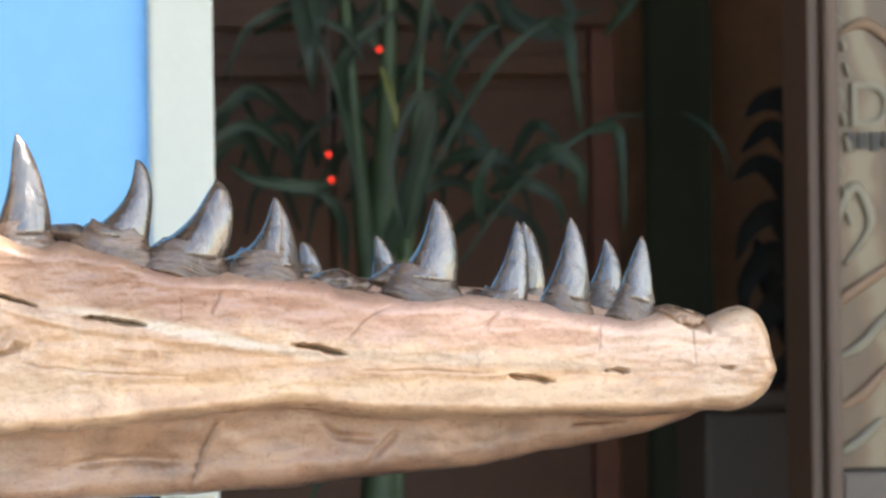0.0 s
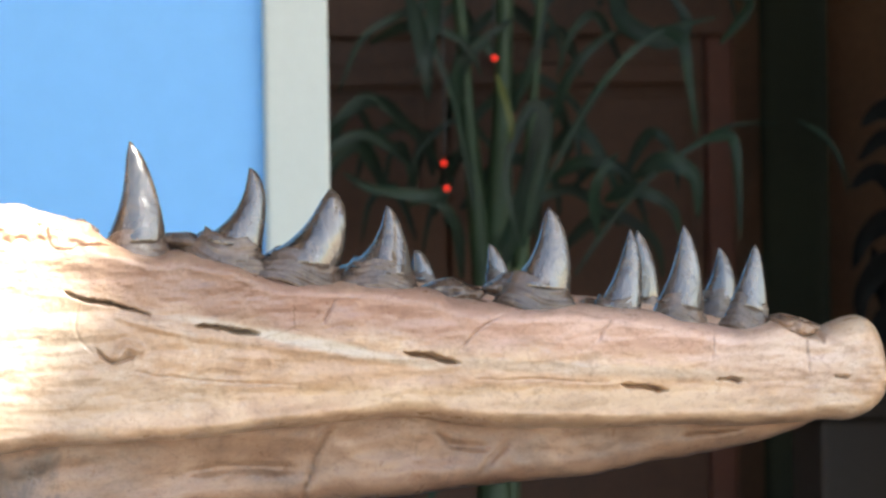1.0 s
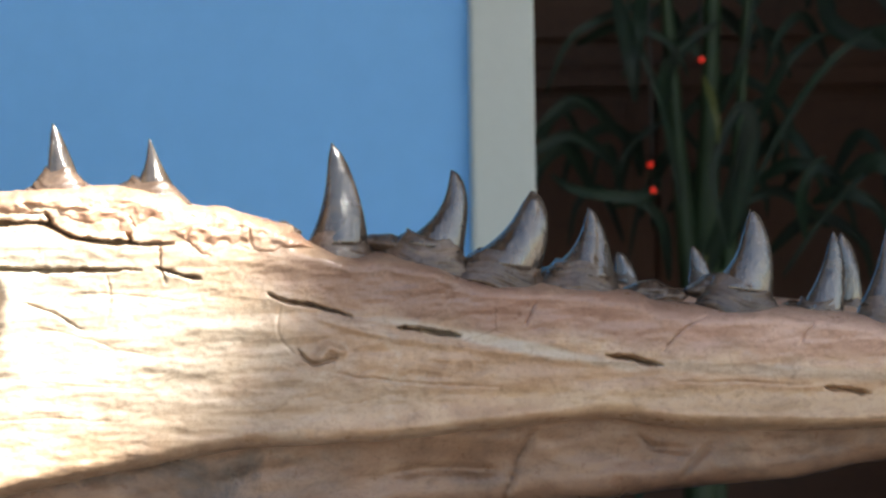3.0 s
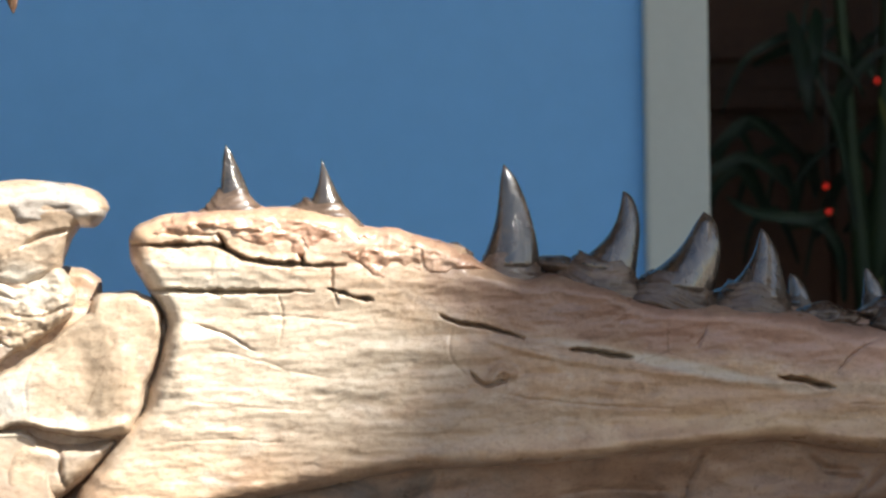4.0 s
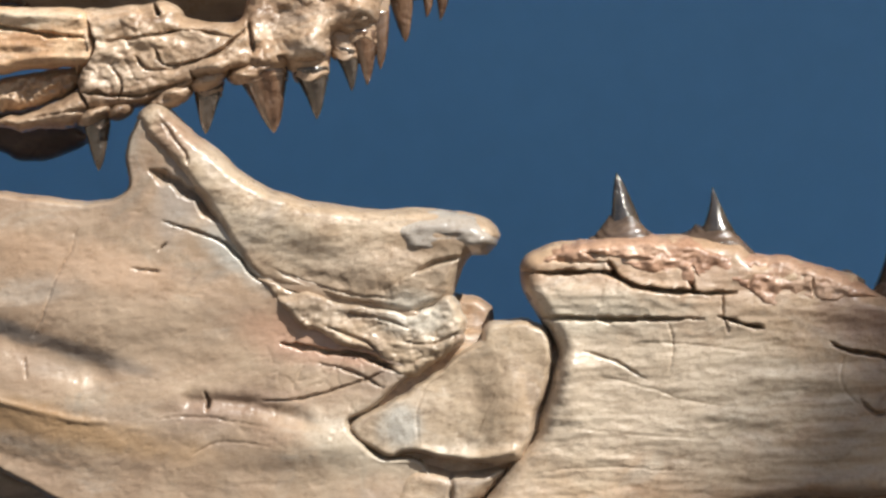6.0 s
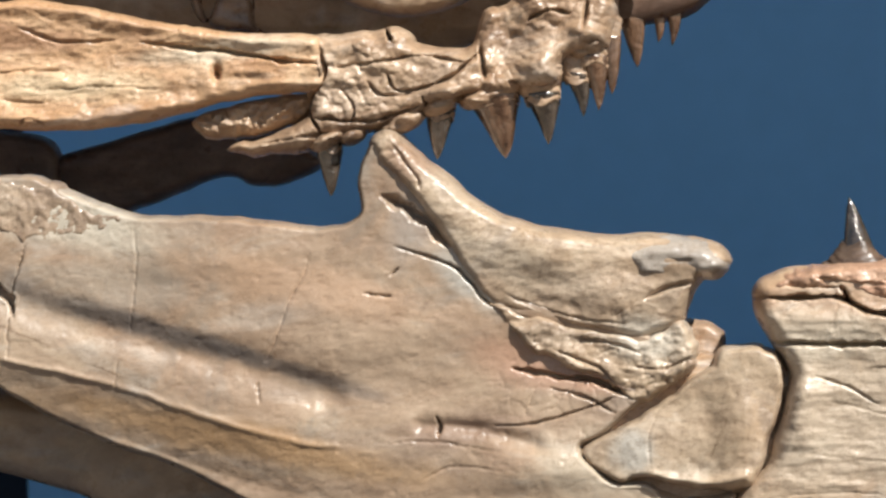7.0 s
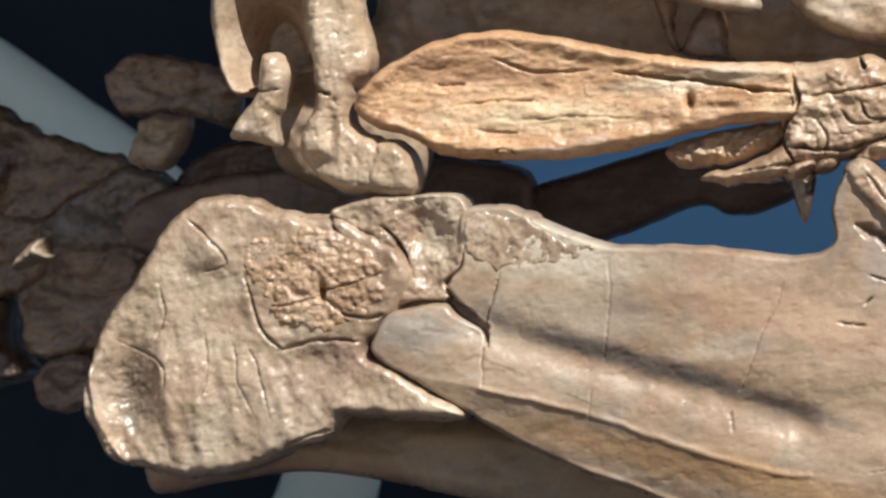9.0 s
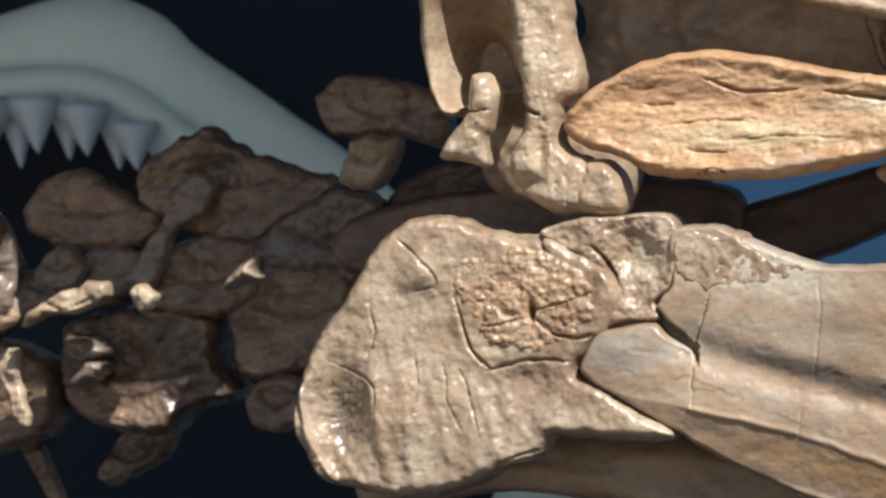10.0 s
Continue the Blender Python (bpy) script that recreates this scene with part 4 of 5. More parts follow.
quadrate = bone("quadrate", [(-457, 1492), (-427, 1492), (-423, 1462), (-417, 1438), (-419, 1427), (-427, 1420), (-428, 1409), (-424, 1398), (-412, 1393), (-403, 1390), (-408, 1379),
        (-415, 1365), (-432, 1365), (-447, 1373), (-456, 1386), (-456, 1397), (-450, 1412), (-451, 1433), (-455, 1454)],
    0.0, 20, 20, 8, PALE, skull, "porous pale column of the jaw joint", 0.75, (("plates", -438, 1430, 12, 60, 3.6, 0.6), ("cut", [(-450, 1423), (-444, 1419), (-438, 1416)], 1.5, 8), ("bump", -438, 1400, 4, 12, -4), ("bump", -445, 1456, 6, 30, 4),
    ("bump", -424, 1436, 7, 16, -5), ("bump", -446, 1381, 8, 5, -6)), seed=37, lumps=0.6, grain=(5, 8), ragged=1.0, grit=1.6)
condyle = bone("condyle", [(-423, 1379), (-415, 1392), (-404, 1393), (-396, 1386), (-393, 1374), (-396, 1364), (-409, 1362), (-420, 1365)], -0.002, 20, 18, 9, PALE, quadrate, "", 0.8, (("plates", -408, 1378, 20, 20, 6, 0.7),), seed=38, lumps=0.9, grain=(10, 10))
conch = bone("quadrate_shell", [(-503, 1494), (-509, 1463), (-507, 1445), (-502, 1427), (-496, 1418), (-485, 1421), (-473, 1430), (-458, 1434), (-452, 1462), (-451, 1494)], 0.02, 24, 44, 6, PALE, quadrate, "smooth hollow shell", 0.9,
    (("bump", -477, 1448, 19, 26, -60), ("bump", -470, 1430, 14, 12, -30), ("bump", -500, 1455, 5, 24, 4), ("bump", -478, 1484, 22, 8, 8)), seed=39, lumps=0.5)
stapes = bone("ear_bone", [(-479, 1437), (-473, 1440), (-465, 1438), (-461, 1428), (-465, 1414), (-470, 1404), (-469, 1391), (-482, 1393), (-496, 1396), (-490, 1408), (-481, 1418)], 0.0, 13, 12, 6, PALE, quadrate, "pale rod-shaped ear bone", 0.8,
    (("plates", -478, 1412, 24, 30, 6, 0.9), ("cut", [(-481, 1421), (-476, 1419), (-466, 1420)], 1.3, 7), ("bump", -471, 1431, 5, 9, 3)), seed=43, lumps=1.0, grain=(9, 9))
# far palate bars: shade behind the cheek is part of their dark colour
cheek_back = bone("palate_bar", [(-615, 1368), (-561, 1384), (-480, 1391), (-426, 1391), (-380, 1385), (-373, 1364), (-377, 1354), (-407, 1358), (-460, 1362), (-527, 1337), (-609, 1338)], 0.24, 14, 14, 6, SHADED_DARK, skull, "", 1.6, seed=44)
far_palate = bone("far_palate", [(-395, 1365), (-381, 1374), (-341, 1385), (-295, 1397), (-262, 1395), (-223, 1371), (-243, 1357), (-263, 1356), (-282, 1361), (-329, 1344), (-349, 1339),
        (-395, 1342)], 0.25, 14, 14, 6, SHADED_DARK, skull, "", 1.6, seed=45)
brain = bone("braincase", [(-446, 1493), (-440, 1462), (-492, 1432), (-494, 1385), (-452, 1366), (-412, 1374), (-396, 1436), (-333, 1437), (-241, 1429), (-195, 1431), (-182, 1424), (-127, 1425), (-106, 1443), (-90, 1485),
        (-273, 1520), (-470, 1526)], 0.1, 22, 20, 16, PLATE, skull, "brown inner braincase bones", 1.8, (("bump", -194, 1445, 40, 12, -10), ("bump", -243, 1446, 20, 20, 10)), seed=46, lumps=3.0, grain=(40, 30))
strut_a = bone("palate_strut", [(-264, 1478), (-266, 1448), (-260, 1439), (-253, 1448), (-249, 1459), (-238, 1437), (-235, 1432), (-244, 1434), (-254, 1442), (-268, 1440), (-279, 1478)], 0.05, 9, 9, 6, BROWN, skull, "", 1.6, seed=47)
strut_b = bone("palate_strut", [(-249, 1464), (-240, 1461), (-237, 1437), (-232, 1432), (-241, 1433), (-253, 1434), (-262, 1440)], 0.05, 9, 9, 6, BROWN, skull, "", 1.6, seed=48)
upper_bar = bone("upper_bar", [(-204, 1480), (-197, 1455), (-181, 1443), (-161, 1438), (-136, 1441), (-112, 1454), (-110, 1478)], 0.03, 16, 14, 10, PALE, skull, "", 1.6, seed=49, lumps=2.0)
top_rod = bone("palate_bar", [(-352, 1486), (-313, 1474), (-263, 1463), (-224, 1455), (-222, 1466), (-283, 1479), (-330, 1494)], 0.03, 10, 10, 5, PALE, skull, "", 1.2, seed=50, ragged=1.0)
# added above the view; its shadow darkens the bones inside the skull
skull_roof = bone("skull_roof", [(-500, 1560), (-470, 1508), (-400, 1502), (-200, 1504), (-60, 1508), (120, 1500), (330, 1512), (420, 1545), (300, 1590), (0, 1620), (-300, 1630), (-440, 1610)],
    0.06, 75, 80, 50, TAN, skull, "unseen tan skull roof, added to shade the bones below", 5.0, seed=51, lumps=2.0)

# teeth of the lower jaw, near row
NEAR = [
    [(202, 1276), (211, 1302), (214, 1328), (227, 1304), (232, 1275)],
    [(249, 1277), (270, 1293), (275, 1313), (284, 1298), (282, 1269)],
    [(284, 1268), (305, 1283), (317, 1302), (326, 1285), (321, 1259)],
    [(327, 1261), (342, 1276), (347, 1293), (356, 1279), (361, 1255)],
    [(411, 1252), (426, 1269), (432, 1291), (443, 1272), (443, 1245)],
    [(457, 1238), (470, 1258), (476, 1279), (482, 1260), (482, 1236)],
    [(491, 1240), (501, 1263), (505, 1280), (513, 1261), (515, 1234)],
    [(530, 1239), (539, 1259), (544, 1269), (548, 1255), (550, 1232)]]
for profile in NEAR:
    tooth("tooth", profile, -0.004, dentary)
REAR = [[(68, 1311), (70, 1323), (72, 1340), (79, 1326), (86, 1310)], [(112, 1306), (119, 1318), (121, 1332), (128, 1316), (138, 1300)]]
for profile in REAR:
    tooth("tooth", profile, -0.002, dentary)
FAR = [
    [(375, 1252), (376, 1261), (377, 1268), (384, 1263), (389, 1251)], [(416, 1250), (417, 1261), (418, 1271), (425, 1263), (430, 1251)],
    [(494, 1239), (497, 1261), (500, 1277), (509, 1260), (512, 1239)], [(534, 1237), (543, 1255), (545, 1267), (553, 1255), (555, 1238)]]
for profile in FAR:
    tooth("far_tooth", profile, 0.085, skull)
for profile in NEAR:
    root(profile, -0.004, dentary)
for profile in REAR:
    root(profile, -0.002, dentary, 9, 2.3)
for profile in FAR:
    root(profile, 0.085, skull)
for k, (x, z, w, h, tilt) in enumerate([(381, 1247, 40, 16, -0.02), (335, 1257, 34, 14, -0.1), (456, 1237, 30, 11, 0), (248, 1274, 40, 12, -0.2), (191, 1284, 16, 9, -0.2), (414, 1251, 30, 14, 0.1)]):
    collar(dentary, x, z, w, h, 0.004, 60 + k, tilt)
far_gum = bone("far_dentary", [(577, 1221), (555, 1229), (507, 1238), (460, 1243), (416, 1247), (385, 1252), (348, 1247), (305, 1229), (304, 1205), (428, 1196), (576, 1193)], 0.085, 14, 14, 10, TAN, skull, "", 2.4, seed=80)

# teeth of the palate
UPPER = [
    ([(-202, 1374), (-198, 1359), (-193, 1344), (-189, 1357), (-186, 1372)], ENAMEL), ([(-144, 1389), (-142, 1376), (-138, 1362), (-133, 1374), (-128, 1388)], ENAMEL),
    ([(-124, 1394), (-113, 1378), (-103, 1362), (-98, 1378), (-95, 1396)], BROWN_ENAMEL), ([(-94, 1395), (-86, 1381), (-81, 1369), (-77, 1381), (-74, 1396)], ENAMEL),
    ([(-75, 1407), (-67, 1394), (-63, 1383), (-60, 1393), (-59, 1404)], ENAMEL), ([(-67, 1415), (-59, 1399), (-55, 1386), (-51, 1399), (-49, 1414)], BROWN_ENAMEL),
    ([(-59, 1419), (-55, 1408), (-52, 1399), (-49, 1408), (-48, 1418)], ENAMEL), ([(-54, 1424), (-51, 1408), (-48, 1394), (-44, 1409), (-43, 1424)], BROWN_ENAMEL)]
for profile, stuff in UPPER:
    tooth("palate_tooth", profile, -0.006, pterygoid, stuff)
    root(profile, -0.006, pterygoid, 9, 1.12, RUSTY)
for profile in ([(-46, 1436), (-41, 1422), (-36, 1410), (-33, 1422), (-31, 1436)], [(-28, 1437), (-26, 1429), (-25, 1423), (-22, 1429), (-21, 1437)], [(-22, 1440), (-19, 1430), (-18, 1421), (-14, 1430), (-12, 1440)]):
    tooth("palate_tooth", profile, 0.04, pterygoid, BROWN_ENAMEL)
far_maxilla = bone("far_maxilla", [(-53, 1443), (-50, 1432), (-29, 1433), (-8, 1437), (19, 1459), (60, 1485), (-28, 1499), (-52, 1475)], 0.045, 14, 14, 10, SHADED_DARK, skull, "", 2.4, seed=81)
for k, (x, z, w, h) in enumerate([(-110, 1396, 34, 15), (-84, 1404, 26, 22), (-136, 1390, 20, 12), (-194, 1373, 20, 10), (-181, 1375, 14, 10), (-155, 1382, 24, 12), (-60, 1420, 20, 16)]):
    collar(pterygoid, x, z, w, h, -0.008, 90 + k, 0.3, RUSTY, 0.2)
tube("neck_joint", [(-0.50, 0.015, 1.315), (-0.55, 0.17, 1.32), (-0.62, 0.31, 1.325)], [0.018, 0.018, 0.018], SHADED_DARK, skull, "", 12)
# steel rods that carry the mount
for x, y, top in ((0.10, 0.05, 1.14), (-0.30, 0.16, 1.22)):
    tube("steel_rod", [(x, y, 0.96), (x, y, 1.05), (x, y, top)], [0.005, 0.005], STEEL, skull, "thin steel support rod", 10)

# ---------------------------------------------------------------- neck bones behind the skull
NECK = 0.30


def neck_bone(label, parts):
    """One vertebra: a body with its processes, each carved from a profile; parts: name, profile, depth, thickness, material."""
    first = parts[0][1]
    x = sum(p[0] for p in first) / len(first) / 1000
    ob = thing("neck_vertebra", (x, NECK, 1.2), label, "vertebra", "neck vertebrae")
    for k, (name, profile, dy, thick, stuff) in enumerate(parts):
        px, pz = (sum(p[i] for p in profile) / len(profile) for i in (0, 1))
        wide = max(p[0] for p in profile) - min(p[0] for p in profile)
        worn = [("plates", px, pz, wide, wide, 22, 1.6), ("bump", px - wide * 0.15, pz + 4, wide * 0.2, 9, -thick * 0.3), ("cut", [(px - wide * 0.3, pz + 5), (px, pz - 3), (px + wide * 0.35, pz + 3)], 1.4, 4)]
        bone(name, profile, NECK + dy, thick, thick, min(thick * 0.45, 7), stuff, ob, "", 1.1, worn if wide > 30 else worn[:1], 2.0, (15, 11), 100 + int(abs(x) * 1000) + k, ragged=1.8, grit=1.2)
    return ob


# flecks, horns, knobs and the spine root have sun highlights put into paler colours
neck_bone("dark brown fossil vertebra next to the skull", [
    ("centrum", [(-706, 1343), (-688, 1350), (-649, 1354), (-603, 1359), (-603, 1314), (-628, 1287), (-655, 1279), (-696, 1277), (-706, 1302)], 0.025, 30, BROWN),
    ("neural_arch", [(-688, 1360), (-648, 1387), (-627, 1393), (-606, 1386), (-603, 1345), (-649, 1342), (-681, 1343)], 0.005, 18, GREYBONE),
    ("neural_spine", [(-649, 1442), (-640, 1457), (-619, 1462), (-573, 1448), (-563, 1433), (-567, 1416), (-598, 1423), (-637, 1424)], 0.01, 14, BROWN),
    ("spine_root", [(-598, 1423), (-587, 1420), (-576, 1417), (-579, 1406), (-587, 1390), (-598, 1388), (-613, 1393), (-609, 1410)], -0.07, 15, PALE),
    ("sunlit_fleck", [(-692, 1331), (-683, 1346), (-670, 1350), (-671, 1341), (-664, 1339)], -0.045, 18, PALE),
    ("lower_process", [(-690, 1274), (-657, 1279), (-655, 1250), (-689, 1247)], 0.0, 14, BROWN),
    ("side_process", [(-613, 1362), (-602, 1393), (-574, 1406), (-528, 1406), (-504, 1387), (-508, 1360), (-578, 1355)], 0.02, 16, SHADED_DARK)])
neck_bone("brown fossil vertebra with a tall flat spine", [
    ("centrum", [(-817, 1304), (-804, 1317), (-749, 1325), (-717, 1313), (-712, 1288), (-700, 1268), (-732, 1258), (-747, 1245), (-772, 1243), (-805, 1256), (-816, 1276)], 0.03, 30, BROWN),
    ("neural_spine", [(-763, 1389), (-759, 1410), (-741, 1422), (-719, 1432), (-694, 1419), (-662, 1406), (-637, 1400), (-637, 1388), (-670, 1370), (-699, 1357), (-742, 1372)], 0.01, 14, BROWN),
    ("neural_arch", [(-760, 1337), (-731, 1364), (-681, 1364), (-677, 1343), (-699, 1316), (-731, 1316), (-764, 1324)], 0.01, 20, BROWN),
    ("strut", [(-766, 1337), (-742, 1372), (-734, 1389), (-719, 1405), (-706, 1395), (-711, 1380), (-731, 1368), (-742, 1337)], -0.015, 10, GREYBONE),
    ("rib_horn", [(-820, 1311), (-808, 1324), (-786, 1334), (-762, 1337), (-766, 1322), (-797, 1318)], -0.055, 9, PALE),
    ("glint_fleck", [(-804, 1303), (-791, 1307), (-773, 1297), (-788, 1288), (-800, 1290)], -0.012, 18, GREYBONE),
    ("glint_fleck", [(-802, 1282), (-790, 1290), (-775, 1287), (-790, 1275), (-800, 1273)], -0.010, 18, GREYBONE),
    ("knob", [(-751, 1330), (-742, 1337), (-734, 1330), (-737, 1320), (-746, 1320)], -0.05, 8, PALE),
    ("lower_process", [(-801, 1220), (-794, 1232), (-779, 1251), (-749, 1251), (-756, 1230), (-780, 1216), (-795, 1212)], 0.04, 14, BROWN)])
neck_bone("brown fossil vertebra with a broad spine plate", [
    ("centrum", [(-911, 1305), (-852, 1304), (-821, 1286), (-819, 1250), (-853, 1234), (-912, 1228)], 0.03, 30, BROWN),
    ("neural_spine", [(-838, 1382), (-810, 1408), (-781, 1399), (-760, 1384), (-742, 1378), (-767, 1358), (-818, 1359)], 0.01, 14, BROWN),
    ("neural_arch", [(-873, 1367), (-837, 1346), (-778, 1362), (-749, 1344), (-778, 1324), (-830, 1318), (-874, 1297)], 0.01, 18, GREYBONE),
    ("side_spine", [(-881, 1346), (-866, 1381), (-851, 1384), (-835, 1349), (-852, 1325)], -0.005, 14, BROWN),
    ("strut", [(-835, 1321), (-830, 1356), (-823, 1370), (-819, 1356), (-822, 1321)], -0.06, 6, GREYBONE),
    ("knob", [(-845, 1314), (-837, 1325), (-822, 1327), (-820, 1316), (-834, 1309)], -0.055, 8, PALE),
    ("glint_fleck", [(-846, 1293), (-826, 1297), (-824, 1276), (-820, 1252), (-831, 1254), (-835, 1272)], -0.035, 6, PALE),
    ("knob", [(-820, 1349), (-804, 1362), (-789, 1352), (-797, 1334), (-815, 1335)], -0.02, 10, GREYBONE),
    ("lower_process", [(-860, 1238), (-845, 1239), (-826, 1203), (-833, 1196), (-849, 1220)], 0.05, 8, BROWN)])

# ---------------------------------------------------------------- display table and card
table = thing("display_table", (-0.05, 0.15, 0), "long table under a dark navy cloth that carries the fossils", "table")
box("tabletop", -1.4, 0.75, -0.18, 0.86, 0.92, 0.96, NAVY, table, bevel=0.006)
for x in (-1.33, 0.68):
    for y in (-0.12, 0.80):
        box("leg", x - 0.025, x + 0.025, y - 0.025, y + 0.025, 0, 0.92, STEEL, table, bevel=0.003)
card = thing("price_card", (0.26, 0.10, 0.96), "white card with a navy border standing on the table", "card")
box("card_board", 0.17, 0.331, 0.10, 0.104, 0.96, 1.131, WHITE, card, bevel=0.001)
box("card_border", 0.172, 0.30, 0.098, 0.0999, 1.122, 1.1315, NAVY, card, "navy border strip", bevel=0)

# ---------------------------------------------------------------- shark jaw on the wall
shark = thing("shark_jaw", (-0.9, 0.80, 0.96), "white shark jaw with rows of triangular teeth behind the fossils", "shark jaw")
tube("jaw_arch", [(-1.42, 0.80, 1.30), (-1.34, 0.80, 1.45), (-1.20, 0.80, 1.51), (-1.10, 0.80, 1.512), (-1.03, 0.80, 1.519), (-0.963, 0.80, 1.525), (-0.924, 0.80, 1.512), (-0.898, 0.80, 1.492), (-0.855, 0.80, 1.468), (-0.812, 0.80, 1.442), (-0.774, 0.80, 1.418), (-0.719, 0.80, 1.372),
                  (-0.665, 0.80, 1.316)], [0.03, 0.034, 0.032, 0.030, 0.026, 0.036, 0.036, 0.033, 0.028, 0.024, 0.022, 0.020, 0.020], PLASTER, shark, "smooth white upper jaw arch", 20, 0.7)
tube("lower_jaw", [(-0.665, 0.80, 1.316), (-0.625, 0.80, 1.25), (-0.62, 0.80, 1.19), (-0.65, 0.80, 1.13), (-0.75, 0.80, 1.04), (-0.95, 0.80, 0.995), (-1.2, 0.80, 1.02), (-1.36, 0.80, 1.12), (-1.42, 0.80, 1.30)],
     [0.020, 0.026, 0.036, 0.036, 0.034, 0.034, 0.034, 0.034, 0.03], PLASTER, shark, "", 20, 0.7)


tube("gum_ridge", [(-1.30, 0.775, 1.42), (-1.20, 0.775, 1.478), (-1.09, 0.775, 1.486), (-1.008, 0.775, 1.491), (-0.978, 0.775, 1.493), (-0.948, 0.775, 1.489), (-0.918, 0.775, 1.476), (-0.892, 0.775, 1.458), (-0.853, 0.775, 1.432), (-0.80, 0.775, 1.40)],
     [0.010, 0.014, 0.014, 0.014, 0.013, 0.013, 0.013, 0.012, 0.010, 0.006], PLASTER, shark, "raised gum line", 16, 1.0)


def shark_tooth(x, z, wide, tall, y, lean):
    verts, faces = [], []
    for k, (w, h) in enumerate([(1.0, 0.25), (1.02, 0.05), (0.9, -0.1), (0.62, -0.35), (0.36, -0.65), (0.1, -0.93), (0.02, -1.0)]):
        half, dy = wide / 2 * w, wide * 0.16 * w
        cx = x + lean * -h
        for sx, sy in ((-1, 0), (0, -1), (1, 0), (0, 1)):
            verts.append((cx + half * sx, y + dy * sy, z + tall * h))
        if k:
            for m in range(4):
                n = (m + 1) % 4
                faces.append((4 * k - 4 + m, 4 * k - 4 + n, 4 * k + n, 4 * k + m))
    faces += [(3, 2, 1, 0), tuple(4 * 6 + m for m in range(4))]
    return piece("shark_tooth", verts, faces, TOOTHCAST, shark, "", True)


for k in range(15):   # two staggered rows along the gum line
    x = -1.16 + 0.019 * k
    z = np.interp(x, (-1.2, -1.05, -0.97, -0.92, -0.87), (1.47, 1.482, 1.484, 1.468, 1.438))
    near_row = k % 2
    shark_tooth(x, float(z) - 0.010 * near_row, 0.050 - 0.0008 * k, (0.046 if near_row else 0.070) * (1 - 0.03 * k), 0.756 if near_row else 0.772, 0.004)

# ---------------------------------------------------------------- inside the shop
cabinet = thing("wooden_cabinet", (0.72, 1.66, 0), "dark reddish brown panelled wooden cabinet inside the shop", "cabinet")
box("cabinet_body", 0.42, 0.930, 1.63, 1.74, 0, 1.9, WOOD, cabinet)
box("top_rail", 0.42, 0.930, 1.612, 1.628, 1.440, 1.90, WOOD, cabinet)
box("stile", 0.905, 0.930, 1.612, 1.628, 0, 1.438, RUST, cabinet)
box("mid_rail", 0.42, 0.903, 1.614, 1.628, 1.395, 1.415, WOOD, cabinet)
box("panel", 0.44, 0.640, 1.618, 1.629, 1.10, 1.385, WOOD, cabinet)
box("panel", 0.665, 0.890, 1.618, 1.629, 1.10, 1.385, WOOD, cabinet)
curtain = thing("curtain", (0.985, 1.60, 0), "dark olive green hanging curtain strip", "curtain")
fold = [(0.953 + 0.0105 * k, 1.60 + 0.008 * (k % 2)) for k in range(7)]
verts = [(x, y, z) for x, y in fold for z in (0.02, 1.95)] + [(x, y + 0.006, z) for x, y in fold for z in (0.02, 1.95)]
faces = [(2 * k, 2 * k + 2, 2 * k + 3, 2 * k + 1) for k in range(6)] + [(14 + 2 * k + 1, 14 + 2 * k + 3, 14 + 2 * k + 2, 14 + 2 * k) for k in range(6)]
piece("cloth", verts, faces, OLIVE, curtain)
bench = thing("counter", (1.2, 1.55, 0), "low greyish brown counter inside the shop", "counter")
box("counter_body", 0.98, 1.9, 1.50, 1.70, 0, 1.09, TAUPE, bench, bevel=0.004)
box("counter_top", 0.96, 1.9, 1.48, 1.71, 1.092, 1.108, TAUPE, bench, bevel=0.004)
lights_y = 1.13
# the wires are added to hang the red lights in front of the plant
device = thing("red_lights", (0.60, lights_y, 2.29), "small glowing red lights on added thin dark wires", "string lights")
BULBS = [(617, 1405), (575, 1322), (577, 1302)]
tube("wire", [(BULBS[0][0] / 1000, lights_y + 0.004, 2.3), (BULBS[0][0] / 1000, lights_y + 0.004, 1.7), (BULBS[0][0] / 1000, lights_y + 0.004, BULBS[0][1] / 1000)], [0.0008, 0.0008], BLACK, device, "", 6)
tube("wire", [(BULBS[1][0] / 1000, lights_y + 0.004, 2.3), (BULBS[1][0] / 1000, lights_y + 0.004, 1.7), (BULBS[2][0] / 1000, lights_y + 0.004, BULBS[2][1] / 1000)], [0.0008, 0.0008], BLACK, device, "", 6)
for x, z in BULBS:
    bm = bmesh.new()
    bmesh.ops.create_uvsphere(bm, u_segments=12, v_segments=8, radius=0.0026, matrix=Matrix.Translation((x / 1000, lights_y, z / 1000)))
    me = bpy.data.meshes.new("red_light")
    bm.to_mesh(me)
    bm.free()
    me.materials.append(GLOW)
    under(new("red_light", me), device)


